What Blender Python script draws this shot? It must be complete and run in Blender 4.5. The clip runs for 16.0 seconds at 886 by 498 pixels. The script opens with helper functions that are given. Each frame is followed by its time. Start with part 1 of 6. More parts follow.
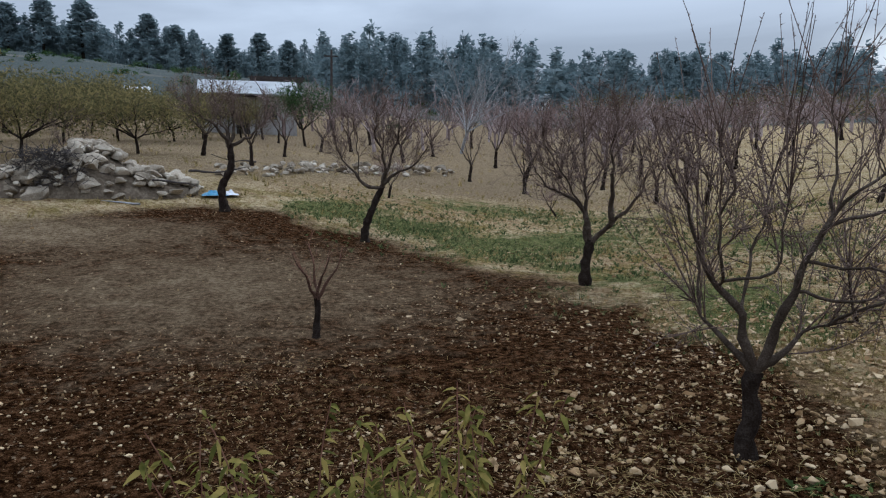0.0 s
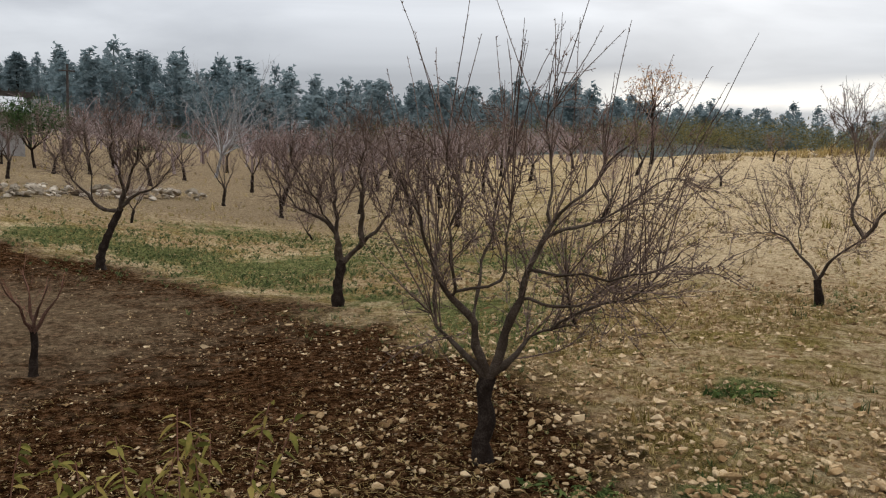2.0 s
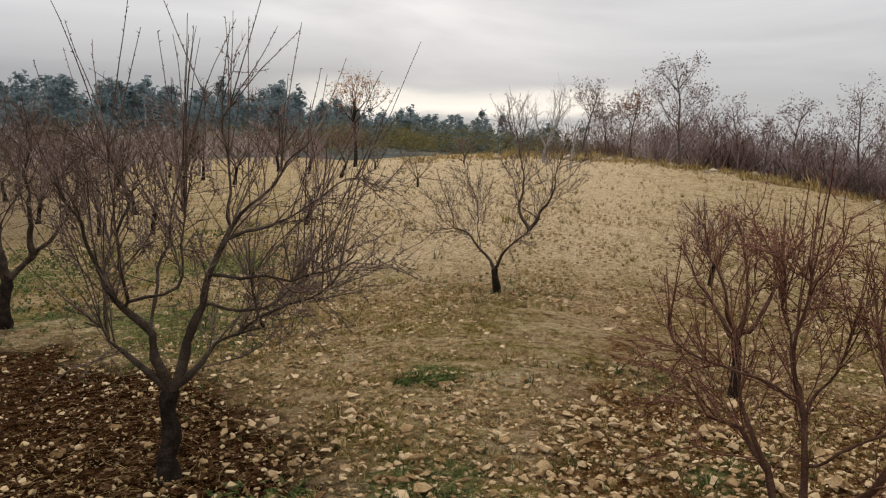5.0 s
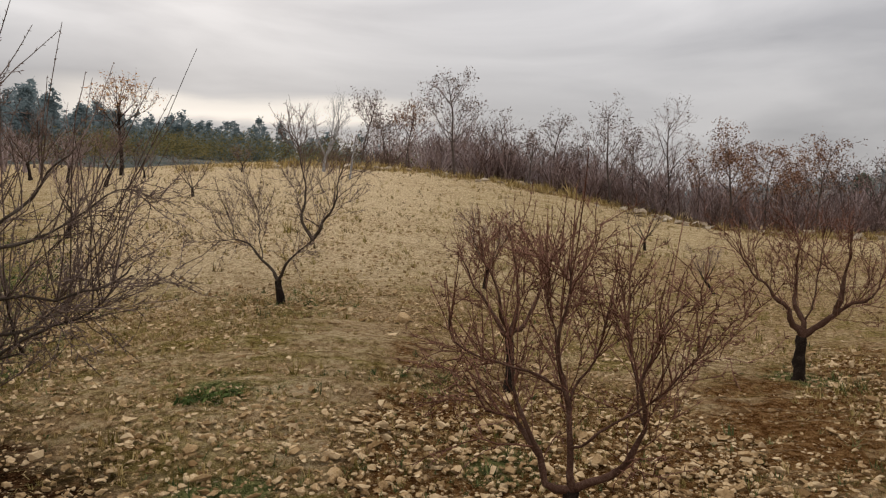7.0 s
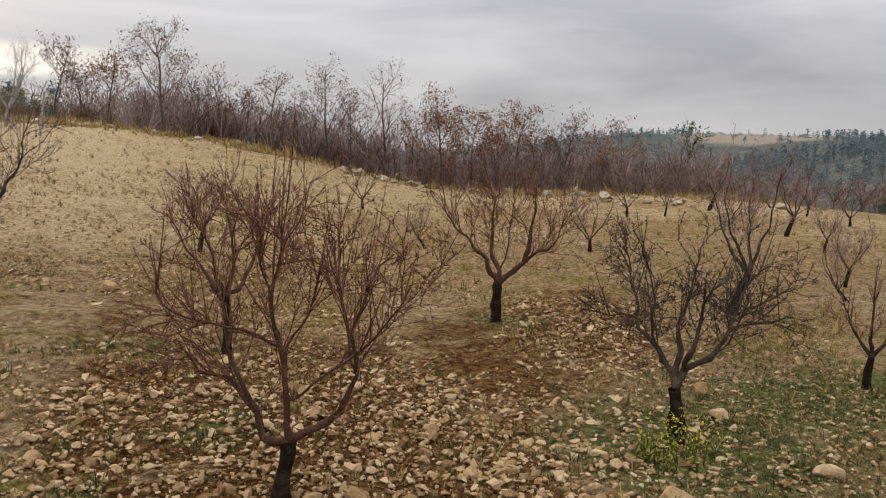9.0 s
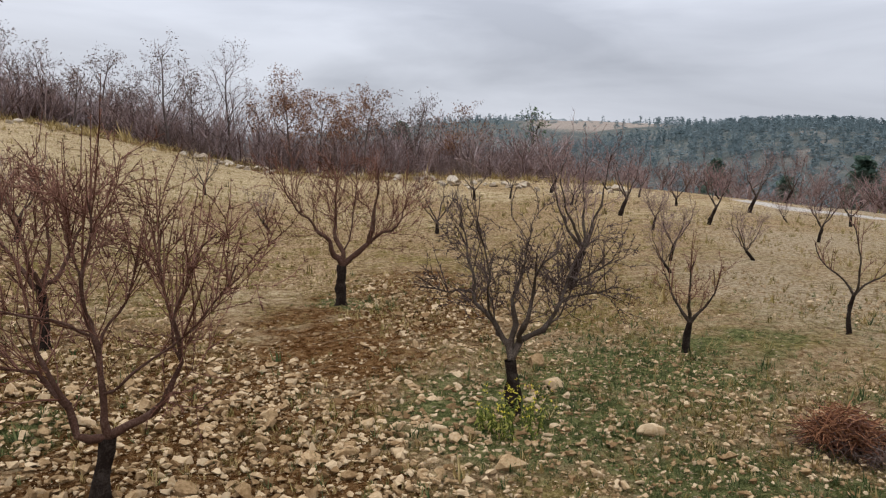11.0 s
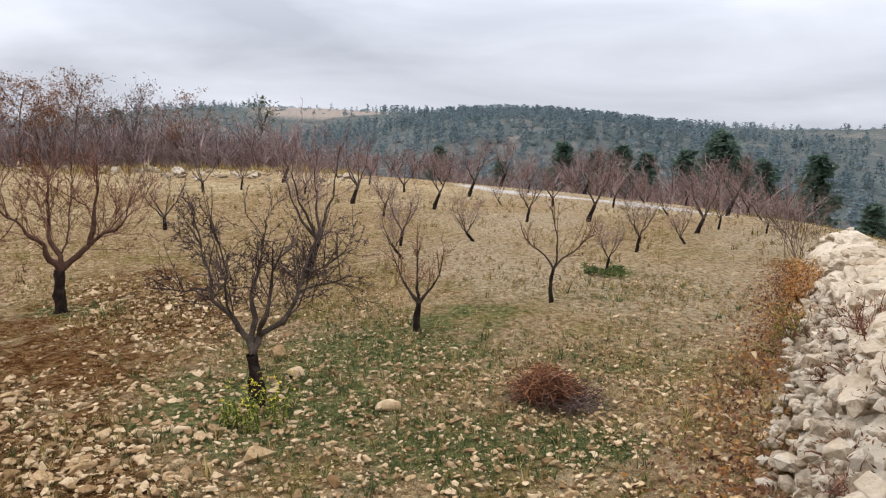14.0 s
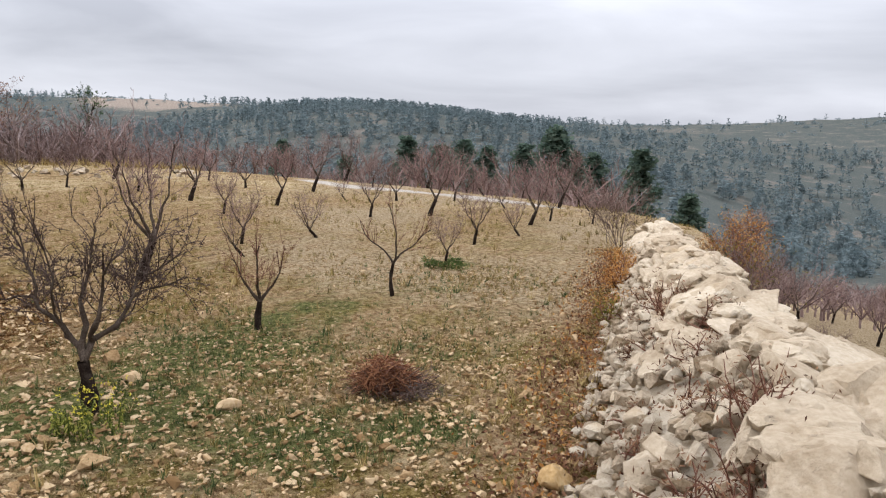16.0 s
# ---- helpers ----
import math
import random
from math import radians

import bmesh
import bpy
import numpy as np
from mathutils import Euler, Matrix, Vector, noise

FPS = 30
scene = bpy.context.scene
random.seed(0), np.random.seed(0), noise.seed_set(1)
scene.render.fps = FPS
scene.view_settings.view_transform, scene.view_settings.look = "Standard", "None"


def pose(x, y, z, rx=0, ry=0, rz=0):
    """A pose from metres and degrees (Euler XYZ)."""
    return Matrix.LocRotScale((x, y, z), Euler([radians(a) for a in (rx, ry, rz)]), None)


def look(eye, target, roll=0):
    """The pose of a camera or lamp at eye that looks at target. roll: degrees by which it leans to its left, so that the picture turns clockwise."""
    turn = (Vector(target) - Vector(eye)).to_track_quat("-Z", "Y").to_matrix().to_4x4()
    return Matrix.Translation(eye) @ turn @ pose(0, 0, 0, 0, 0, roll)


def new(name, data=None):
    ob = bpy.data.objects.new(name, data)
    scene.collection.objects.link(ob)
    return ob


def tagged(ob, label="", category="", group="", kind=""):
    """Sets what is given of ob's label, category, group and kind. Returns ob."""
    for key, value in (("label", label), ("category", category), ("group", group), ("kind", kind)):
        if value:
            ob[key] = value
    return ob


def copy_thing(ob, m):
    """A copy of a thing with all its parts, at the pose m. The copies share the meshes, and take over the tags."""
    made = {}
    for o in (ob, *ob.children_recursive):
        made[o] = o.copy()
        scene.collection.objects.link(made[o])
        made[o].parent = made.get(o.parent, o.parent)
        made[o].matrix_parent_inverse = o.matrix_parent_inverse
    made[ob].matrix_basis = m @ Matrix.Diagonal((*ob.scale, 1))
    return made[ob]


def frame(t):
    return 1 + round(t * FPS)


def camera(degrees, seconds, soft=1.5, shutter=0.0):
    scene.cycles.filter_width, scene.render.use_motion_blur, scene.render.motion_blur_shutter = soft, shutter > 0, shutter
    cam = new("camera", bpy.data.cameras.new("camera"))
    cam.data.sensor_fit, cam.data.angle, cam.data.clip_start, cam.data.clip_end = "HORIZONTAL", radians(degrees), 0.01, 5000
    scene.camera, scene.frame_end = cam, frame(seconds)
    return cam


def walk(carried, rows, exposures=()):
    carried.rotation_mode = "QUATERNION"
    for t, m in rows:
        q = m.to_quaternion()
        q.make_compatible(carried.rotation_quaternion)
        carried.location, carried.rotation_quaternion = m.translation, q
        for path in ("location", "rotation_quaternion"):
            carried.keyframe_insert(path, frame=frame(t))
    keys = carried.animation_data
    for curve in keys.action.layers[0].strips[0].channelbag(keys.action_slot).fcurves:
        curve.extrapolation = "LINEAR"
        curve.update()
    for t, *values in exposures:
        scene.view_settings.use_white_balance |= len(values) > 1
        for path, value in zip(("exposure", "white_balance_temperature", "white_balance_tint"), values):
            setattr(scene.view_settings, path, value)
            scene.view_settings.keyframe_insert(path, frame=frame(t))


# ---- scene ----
# camera: stands on the field wall and pans to the right
cam = camera(59.70, 16.0, soft=1.2)
PATH = (
    # seconds, x, y, z, bearing, tilt, lean
    (0, -0.000, 0.000, 2.500, 0.00, -7.18, 0.60),
    (0.5, 0.030, 0.088, 2.473, 4.12, -6.46, 0.75),
    (1, 0.097, 0.024, 2.450, 9.57, -5.46, 1.11),
    (1.5, 0.175, 0.068, 2.432, 14.25, -5.13, 1.05),
    (2, 0.234, 0.088, 2.401, 17.43, -4.98, 1.08),
    (2.5, 0.287, 0.102, 2.392, 19.87, -4.70, 0.98),
    (3, 0.332, 0.086, 2.364, 23.99, -4.72, 0.98),
    (5.5, 0.457, -0.062, 2.387, 41.84, -4.01, -0.15),
    (6, 0.428, -0.076, 2.389, 45.89, -3.49, -0.41),
    (6.5, 0.386, -0.085, 2.399, 51.45, -3.72, -0.22),
    (7, 0.361, -0.091, 2.398, 54.62, -3.86, -0.10),
    (7.5, 0.337, -0.118, 2.405, 57.84, -4.11, -0.16),
    (8, 0.339, -0.114, 2.397, 61.96, -4.81, -0.18),
    (8.5, 0.301, -0.173, 2.394, 69.81, -6.10, 0.17),
    (9, 0.278, -0.215, 2.391, 75.09, -6.80, 0.15),
    (11.5, 0.401, -0.358, 2.310, 89.56, -7.99, -0.39),
    (12, 0.312, -0.338, 2.340, 94.07, -8.22, -1.03),
    (12.5, 0.253, -0.325, 2.352, 97.71, -8.32, -0.66),
    (13, 0.176, -0.322, 2.376, 100.72, -8.44, -0.35),
    (13.5, 0.126, -0.317, 2.399, 103.45, -8.55, -0.11),
    (14, 0.093, -0.329, 2.407, 105.58, -8.71, -0.03),
    (14.5, 0.019, -0.328, 2.431, 108.64, -8.90, 0.14),
    (15, -0.073, -0.328, 2.454, 111.93, -8.97, 0.28),
    (15.5, -0.176, -0.327, 2.473, 114.71, -9.09, 0.46),
    (16, -0.215, -0.327, 2.487, 116.96, -9.16, 0.34),
)


def aim(x, y, z, bearing, tilt, lean):
    b, e = radians(bearing), radians(tilt)
    way = Vector((math.sin(b) * math.cos(e), math.cos(b) * math.cos(e), math.sin(e)))
    return look((x, y, z), Vector((x, y, z)) + way, lean)


walk(cam, [(row[0], aim(*row[1:])) for row in PATH], exposures=(
    (0.0, -0.09, 5200, 7), (1.0, 0.02, 5650, 8), (2.0, 0.08, 6200, 9), (3.0, 0.02, 6450, 10), (5.5, -0.11, 6600, 11), (7.0, -0.17, 6650, 12), (8.0, -0.22, 6650, 12), (8.5, -0.24, 6600, 12), (9.0, 0.02, 6550, 12),
    (11.5, 0.30, 5900, 12), (12.5, 0.50, 5900, 12), (14.0, 0.51, 5980, 13), (16.0, 0.51, 6060, 13)))

# world: a closed grey sky with a thin bright band low down, and a soft sun behind it
SUN_BEARING, SUN_HEIGHT = 38.0, 24.0
world = bpy.data.worlds.new("overcast_sky")
scene.world = world
world.use_nodes = True
wn, wl = world.node_tree.nodes, world.node_tree.links
sky = wn.new("ShaderNodeTexSky")
sky.sky_type, sky.sun_disc = "NISHITA", False
sky.sun_elevation, sky.sun_rotation = radians(SUN_HEIGHT), radians(SUN_BEARING)
coord = wn.new("ShaderNodeTexCoord")
mapping = wn.new("ShaderNodeMapping")
mapping.inputs["Scale"].default_value = (1.3, 1.3, 6.5)
mapping.inputs["Location"].default_value = (3.1, 1.7, 0.4)
cloud = wn.new("ShaderNodeTexNoise")
cloud.inputs["Scale"].default_value, cloud.inputs["Detail"].default_value = 1.6, 7
cloud.inputs["Roughness"].default_value, cloud.inputs["Distortion"].default_value = .5, .5
ramp = wn.new("ShaderNodeValToRGB")
ramp.color_ramp.elements[0].position, ramp.color_ramp.elements[0].color = .34, (.52, .525, .545, 1)
ramp.color_ramp.elements[1].position, ramp.color_ramp.elements[1].color = .68, (.82, .82, .83, 1)
dim = wn.new("ShaderNodeMix")
dim.data_type, dim.blend_type = "RGBA", "MULTIPLY"
dim.inputs["Factor"].default_value, dim.inputs["B"].default_value = 1, (.05, .05, .05, 1)
veil = wn.new("ShaderNodeMix")
veil.data_type = "RGBA"
veil.inputs["Factor"].default_value = .9
wl.new(coord.outputs["Generated"], mapping.inputs["Vector"])
wl.new(mapping.outputs["Vector"], cloud.inputs["Vector"])
wl.new(cloud.outputs["Fac"], ramp.inputs["Fac"])
wl.new(sky.outputs["Color"], dim.inputs["A"])
wl.new(dim.outputs["Result"], veil.inputs["A"])
wl.new(ramp.outputs["Color"], veil.inputs["B"])
# a closed sky is about twice as bright overhead as low down
up = wn.new("ShaderNodeSeparateXYZ")
wl.new(coord.outputs["Generated"], up.inputs["Vector"])
rise = wn.new("ShaderNodeMapRange")
rise.inputs["From Min"].default_value, rise.inputs["From Max"].default_value = .1, 1
rise.inputs["To Min"].default_value, rise.inputs["To Max"].default_value = .80, 3.1
wl.new(up.outputs["Z"], rise.inputs["Value"])
glow = wn.new("ShaderNodeVectorMath")
glow.operation = "SCALE"
wl.new(veil.outputs["Result"], glow.inputs[0])
wl.new(rise.outputs["Result"], glow.inputs["Scale"])
# a bright rift low in the clouds towards the sun
facing = wn.new("ShaderNodeVectorMath")
facing.operation = "DOT_PRODUCT"
facing.inputs[1].default_value = (math.sin(radians(40)), math.cos(radians(40)), 0)
wl.new(coord.outputs["Generated"], facing.inputs[0])
span = wn.new("ShaderNodeMapRange")
span.interpolation_type = "SMOOTHSTEP"
span.inputs["From Min"].default_value, span.inputs["From Max"].default_value = .955, .992
wl.new(facing.outputs["Value"], span.inputs["Value"])
band = wn.new("ShaderNodeValToRGB")
band.color_ramp.interpolation = "EASE"
stops = band.color_ramp.elements
stops.new(.115)
stops.new(.128)
for k, (where, tone) in enumerate(((.088, 0), (.104, 1), (.118, .8), (.138, 0))):
    stops[k].position, stops[k].color = where, (tone, tone, tone, 1)
bulge = wn.new("ShaderNodeMath")
bulge.operation = "MULTIPLY_ADD"
bulge.inputs[1].default_value = .09
shifted = wn.new("ShaderNodeMath")
shifted.operation = "SUBTRACT"
shifted.inputs[1].default_value = .045
wl.new(up.outputs["Z"], shifted.inputs[0])
wl.new(cloud.outputs["Fac"], bulge.inputs[0])
wl.new(shifted.outputs[0], bulge.inputs[2])
wl.new(bulge.outputs[0], band.inputs["Fac"])
rift = wn.new("ShaderNodeMath")
rift.operation = "MULTIPLY"
wl.new(span.outputs["Result"], rift.inputs[0])
wl.new(band.outputs["Color"], rift.inputs[1])
lit = wn.new("ShaderNodeMix")
lit.data_type = "RGBA"
lit.inputs["B"].default_value = (1.15, 1.08, .97, 1)
wl.new(rift.outputs[0], lit.inputs["Factor"])
wl.new(glow.outputs["Vector"], lit.inputs["A"])
wl.new(lit.outputs["Result"], wn["Background"].inputs["Color"])
wn["Background"].inputs["Strength"].default_value = 1.0
sun = new("sun", bpy.data.lights.new("sun", "SUN"))
sun.data.energy, sun.data.angle, sun.data.color = .9, radians(40), (1, .95, .88)
sun.matrix_world = look((0, 0, 0), (-math.sin(radians(SUN_BEARING)) * math.cos(radians(SUN_HEIGHT)), -math.cos(radians(SUN_BEARING)) * math.cos(radians(SUN_HEIGHT)), -math.sin(radians(SUN_HEIGHT))))


# materials
def material(name, shades, rough=.9, scale=6.0, fine=60.0, bump=.4, depth=.02, island=0.0, random_amount=0.0, thin=0.0):
    """Two-scale mottled surface: shades from dark to light, with grain and relief at real size."""
    m = bpy.data.materials.new(name)
    m.use_nodes = True
    n, l = m.node_tree.nodes, m.node_tree.links
    bsdf = n["Principled BSDF"]
    bsdf.inputs["Roughness"].default_value = rough
    bsdf.inputs["Specular IOR Level"].default_value = .3 if rough < .7 else .04
    pos = n.new("ShaderNodeNewGeometry")
    big = n.new("ShaderNodeTexNoise")
    big.inputs["Scale"].default_value, big.inputs["Detail"].default_value = scale, 5
    small = n.new("ShaderNodeTexNoise")
    small.inputs["Scale"].default_value, small.inputs["Detail"].default_value = fine, 4
    l.new(pos.outputs["Position"], big.inputs["Vector"])
    l.new(pos.outputs["Position"], small.inputs["Vector"])
    mix = n.new("ShaderNodeMath")
    mix.operation = "MULTIPLY_ADD"
    mix.inputs[1].default_value = .45
    l.new(small.outputs["Fac"], mix.inputs[0])
    half = n.new("ShaderNodeMath")
    half.operation = "MULTIPLY"
    half.inputs[1].default_value = .55
    l.new(big.outputs["Fac"], half.inputs[0])
    l.new(half.outputs[0], mix.inputs[2])
    value = mix.outputs[0]
    if island or random_amount:
        src = pos.outputs["Random Per Island"] if island else n.new("ShaderNodeObjectInfo").outputs["Random"]
        shift = n.new("ShaderNodeMath")
        shift.operation = "MULTIPLY_ADD"
        shift.inputs[1].default_value = island or random_amount
        l.new(src, shift.inputs[0])
        sub = n.new("ShaderNodeMath")
        sub.operation = "SUBTRACT"
        sub.inputs[1].default_value = (island or random_amount) / 2
        l.new(value, sub.inputs[0])
        l.new(sub.outputs[0], shift.inputs[2])
        value = shift.outputs[0]
    ramp = n.new("ShaderNodeValToRGB")
    e = ramp.color_ramp.elements
    while len(e) < len(shades):
        e.new(.5)
    for i, c in enumerate(shades):
        e[i].position, e[i].color = .3 + .4 * i / max(1, len(shades) - 1), (*c, 1)
    l.new(value, ramp.inputs["Fac"])
    l.new(ramp.outputs["Color"], bsdf.inputs["Base Color"])
    if bump:
        b = n.new("ShaderNodeBump")
        b.inputs["Strength"].default_value, b.inputs["Distance"].default_value = bump, depth
        l.new(value, b.inputs["Height"])
        l.new(b.outputs["Normal"], bsdf.inputs["Normal"])
    if thin:
        let = n.new("ShaderNodeBsdfTranslucent")
        l.new(ramp.outputs["Color"], let.inputs["Color"])
        both = n.new("ShaderNodeMixShader")
        both.inputs["Fac"].default_value = thin
        l.new(bsdf.outputs[0], both.inputs[1])
        l.new(let.outputs[0], both.inputs[2])
        l.new(both.outputs[0], n["Material Output"].inputs["Surface"])
    return m


BARK_DARK = material("dark_almond_bark", ((.008, .005, .0035), (.022, .015, .011), (.06, .047, .037)), scale=9, fine=70, bump=.9, depth=.03)
BARK_GREY = material("grey_almond_bark", ((.022, .015, .010), (.06, .044, .032), (.14, .11, .085)), scale=8, fine=80, bump=.6)
TWIG_BROWN = material("brown_twig_bark", ((.055, .035, .026), (.125, .085, .066), (.225, .165, .135)), scale=3, fine=40, bump=0, island=.3)
TWIG_RED = material("reddish_twig_bark", ((.07, .028, .016), (.15, .07, .045), (.25, .13, .09)), scale=3, fine=40, bump=0, island=.4)
TWIG_ROSE = material("rosy_brown_bark", ((.085, .05, .041), (.185, .118, .10), (.31, .215, .188)), scale=3, fine=40, bump=0, island=.4)
# Between rosy and pale: some of the far orchard's haze is in this colour.
TWIG_HALF_HAZE = material("half_hazed_brown_bark", ((.10, .062, .053), (.215, .148, .13), (.34, .25, .225)), scale=.5, fine=8, bump=0, island=.4)
TWIG_DARK = material("dark_twig_bark", ((.028, .018, .014), (.07, .047, .037), (.14, .10, .082)), scale=3, fine=40, bump=0, island=.3)
BARK_RED = material("red_brown_bark", ((.032, .016, .010), (.08, .042, .028), (.16, .098, .072)), scale=8, fine=80, bump=.6)
# Bark paled and greyed so that far twigs carry distance haze in their colour.
TWIG_HAZE = material("hazed_brown_bark", ((.13, .09, .08), (.26, .195, .18), (.40, .325, .305)), scale=.5, fine=8, bump=0, island=.4)
TWIG_GREY = material("pale_grey_bark", ((.16, .15, .145), (.27, .26, .25), (.42, .41, .40)), scale=3, fine=40, bump=0, island=.3)
OAK_BARK = material("grey_oak_bark", ((.05, .036, .03), (.105, .08, .068), (.19, .155, .135)), scale=3, fine=30, bump=.4)
STONE = material("limestone", ((.20, .142, .085), (.375, .30, .208), (.52, .445, .335)), scale=5, fine=45, bump=.5, depth=.02, island=.35)
BOULDER = material("weathered_limestone", ((.38, .295, .195), (.51, .415, .295), (.63, .54, .405)), scale=2.2, fine=24, bump=.7, depth=.04, random_amount=.22)


def n_color(n, l, pos, scale):
    t = n.new("ShaderNodeTexNoise")
    t.inputs["Scale"].default_value = scale
    l.new(pos, t.inputs["Vector"])
    return t.outputs["Color"]


def weather(m):
    """Pits, cracks and ochre stains on bare limestone."""
    n, l = m.node_tree.nodes, m.node_tree.links
    bsdf = n["Principled BSDF"]
    pos = n.new("ShaderNodeNewGeometry").outputs["Position"]
    rough = n.new("ShaderNodeTexNoise")
    rough.inputs["Scale"].default_value, rough.inputs["Detail"].default_value, rough.inputs["Roughness"].default_value = 7, 10, .68
    l.new(pos, rough.inputs["Vector"])
    pit = n.new("ShaderNodeTexVoronoi")
    pit.inputs["Scale"].default_value = 6.3
    l.new(pos, pit.inputs["Vector"])
    hole = n.new("ShaderNodeMapRange")
    hole.inputs["From Min"].default_value, hole.inputs["From Max"].default_value = .06, .22
    l.new(pit.outputs["Distance"], hole.inputs["Value"])
    add = n.new("ShaderNodeMath")
    add.operation = "MULTIPLY_ADD"
    add.inputs[1].default_value = .5
    l.new(hole.outputs["Result"], add.inputs[0])
    l.new(rough.outputs["Fac"], add.inputs[2])
    b = n.new("ShaderNodeBump")
    b.inputs["Strength"].default_value, b.inputs["Distance"].default_value = 1.0, .06
    l.new(add.outputs[0], b.inputs["Height"])
    l.new(b.outputs["Normal"], bsdf.inputs["Normal"])
    stain = n.new("ShaderNodeTexNoise")
    stain.inputs["Scale"].default_value, stain.inputs["Detail"].default_value = 1.7, 6
    l.new(pos, stain.inputs["Vector"])
    where = n.new("ShaderNodeMapRange")
    where.inputs["From Min"].default_value, where.inputs["From Max"].default_value = .62, .78
    l.new(stain.outputs["Fac"], where.inputs["Value"])
    mix = n.new("ShaderNodeMix")
    mix.data_type = "RGBA"
    mix.inputs["B"].default_value = (.46, .33, .18, 1)
    l.new(where.outputs["Result"], mix.inputs["Factor"])
    l.new(bsdf.inputs["Base Color"].links[0].from_socket, mix.inputs["A"])
    # a darker tone in some of the pits
    some = n.new("ShaderNodeMapRange")
    some.inputs["From Min"].default_value, some.inputs["From Max"].default_value = .52, .60
    some.inputs["To Max"].default_value = .75
    l.new(rough.outputs["Fac"], some.inputs["Value"])
    inner = n.new("ShaderNodeMapRange")
    inner.inputs["From Min"].default_value, inner.inputs["From Max"].default_value = .20, .10
    l.new(pit.outputs["Distance"], inner.inputs["Value"])
    both = n.new("ShaderNodeMath")
    both.operation = "MULTIPLY"
    l.new(some.outputs["Result"], both.inputs[0])
    l.new(inner.outputs["Result"], both.inputs[1])
    pit_tone = n.new("ShaderNodeMix")
    pit_tone.data_type = "RGBA"
    pit_tone.inputs["B"].default_value = (.13, .10, .07, 1)
    l.new(both.outputs[0], pit_tone.inputs["Factor"])
    l.new(mix.outputs["Result"], pit_tone.inputs["A"])
    l.new(pit_tone.outputs["Result"], bsdf.inputs["Base Color"])


OCHRE_STONE = material("ochre_limestone", ((.26, .15, .06), (.46, .30, .13), (.58, .43, .24)), scale=5, fine=30, bump=.5)
weather(BOULDER)
weather(OCHRE_STONE)
weather(STONE)
FIELD_STONE = material("field_stone", ((.185, .11, .048), (.355, .238, .12), (.51, .378, .222)), scale=6, fine=50, bump=.4, depth=.01, island=.45)
STRAW = material("dry_grass_blades", ((.15, .098, .034), (.31, .215, .08), (.49, .375, .17)), scale=1, fine=6, bump=0, island=.5, thin=.4)
STUBBLE = material("dry_stubble", ((.06, .04, .016), (.14, .098, .042), (.25, .18, .085)), scale=1, fine=6, bump=0, island=.5, thin=.3)
TURF = material("olive_grass_blades", ((.085, .062, .016), (.20, .15, .045), (.36, .28, .105)), scale=1, fine=6, bump=0, island=.5, thin=.4)
GRASS = material("green_grass_blades", ((.035, .052, .02), (.085, .112, .040), (.19, .20, .078)), scale=1, fine=6, bump=0, island=.5, thin=.4)
# Needles bleached pale blue: the haze of distance is put into their colour.
HAZE_PINE = material("hazed_pine_needles", ((.115, .155, .162), (.185, .23, .235), (.25, .295, .296)), scale=.15, fine=2, bump=0, island=.25, thin=.5)
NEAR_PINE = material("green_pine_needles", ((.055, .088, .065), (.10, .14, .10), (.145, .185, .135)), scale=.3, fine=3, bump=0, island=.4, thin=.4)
OLIVE_LEAF = material("olive_yellow_leaves", ((.065, .062, .028), (.14, .122, .05), (.24, .19, .08)), scale=.6, fine=4, bump=0, island=.5, thin=.5)
GREEN_LEAF = material("dark_green_leaves", ((.02, .04, .015), (.05, .085, .03), (.09, .13, .05)), scale=.6, fine=4, bump=0, island=.5, thin=.4)
DRY_LEAF = material("rusty_dry_leaves", ((.09, .042, .024), (.20, .10, .055), (.31, .175, .10)), scale=.8, fine=5, bump=0, island=.6, thin=.4)
BROWN_LEAF = material("grey_brown_dry_leaves", ((.07, .048, .04), (.14, .10, .08), (.22, .16, .125)), scale=.8, fine=5, bump=0, island=.6, thin=.4)
ORANGE_LEAF = material("orange_dry_leaves", ((.22, .09, .028), (.42, .19, .05), (.56, .32, .115)), scale=.8, fine=5, bump=0, island=.6, thin=.4)
SHOOT_LEAF = material("yellow_green_leaves", ((.08, .08, .018), (.19, .17, .04), (.34, .26, .075)), scale=5, fine=20, bump=0, island=.5, thin=.4)
GRASS_LEAF = material("weed_leaves", ((.035, .055, .016), (.075, .105, .03), (.14, .17, .05)), scale=8, fine=30, bump=0, island=.4, thin=.4)
WEED_LEAF = material("yellowish_weed_leaves", ((.075, .095, .018), (.19, .21, .04), (.36, .34, .08)), scale=6, fine=20, bump=0, island=.5, thin=.4)
FLOWER = material("yellow_petals", ((.5, .42, .03), (.65, .55, .05), (.75, .65, .12)), scale=8, fine=30, bump=0)
PLASTER = material("stained_plaster", ((.20, .18, .165), (.32, .30, .28), (.42, .40, .38)), scale=.8, fine=9, bump=.2)
ROOF = material("pale_sheet_roof", ((.20, .20, .20), (.34, .34, .335), (.46, .46, .45)), rough=.6, scale=.7, fine=12, bump=.1)
DARK_WOOD = material("dark_weathered_wood", ((.03, .025, .022), (.06, .05, .045), (.1, .085, .075)), scale=4, fine=40, bump=.4)
WHITE_PAINT = material("white_paint", ((.6, .6, .6), (.74, .74, .74), (.82, .82, .82)), rough=.5, scale=1.5, fine=10, bump=.1)
BLUE_PLASTIC = material("blue_plastic_sheet", ((.02, .11, .21), (.05, .21, .34), (.14, .33, .45)), rough=.4, scale=5, fine=30, bump=.5)
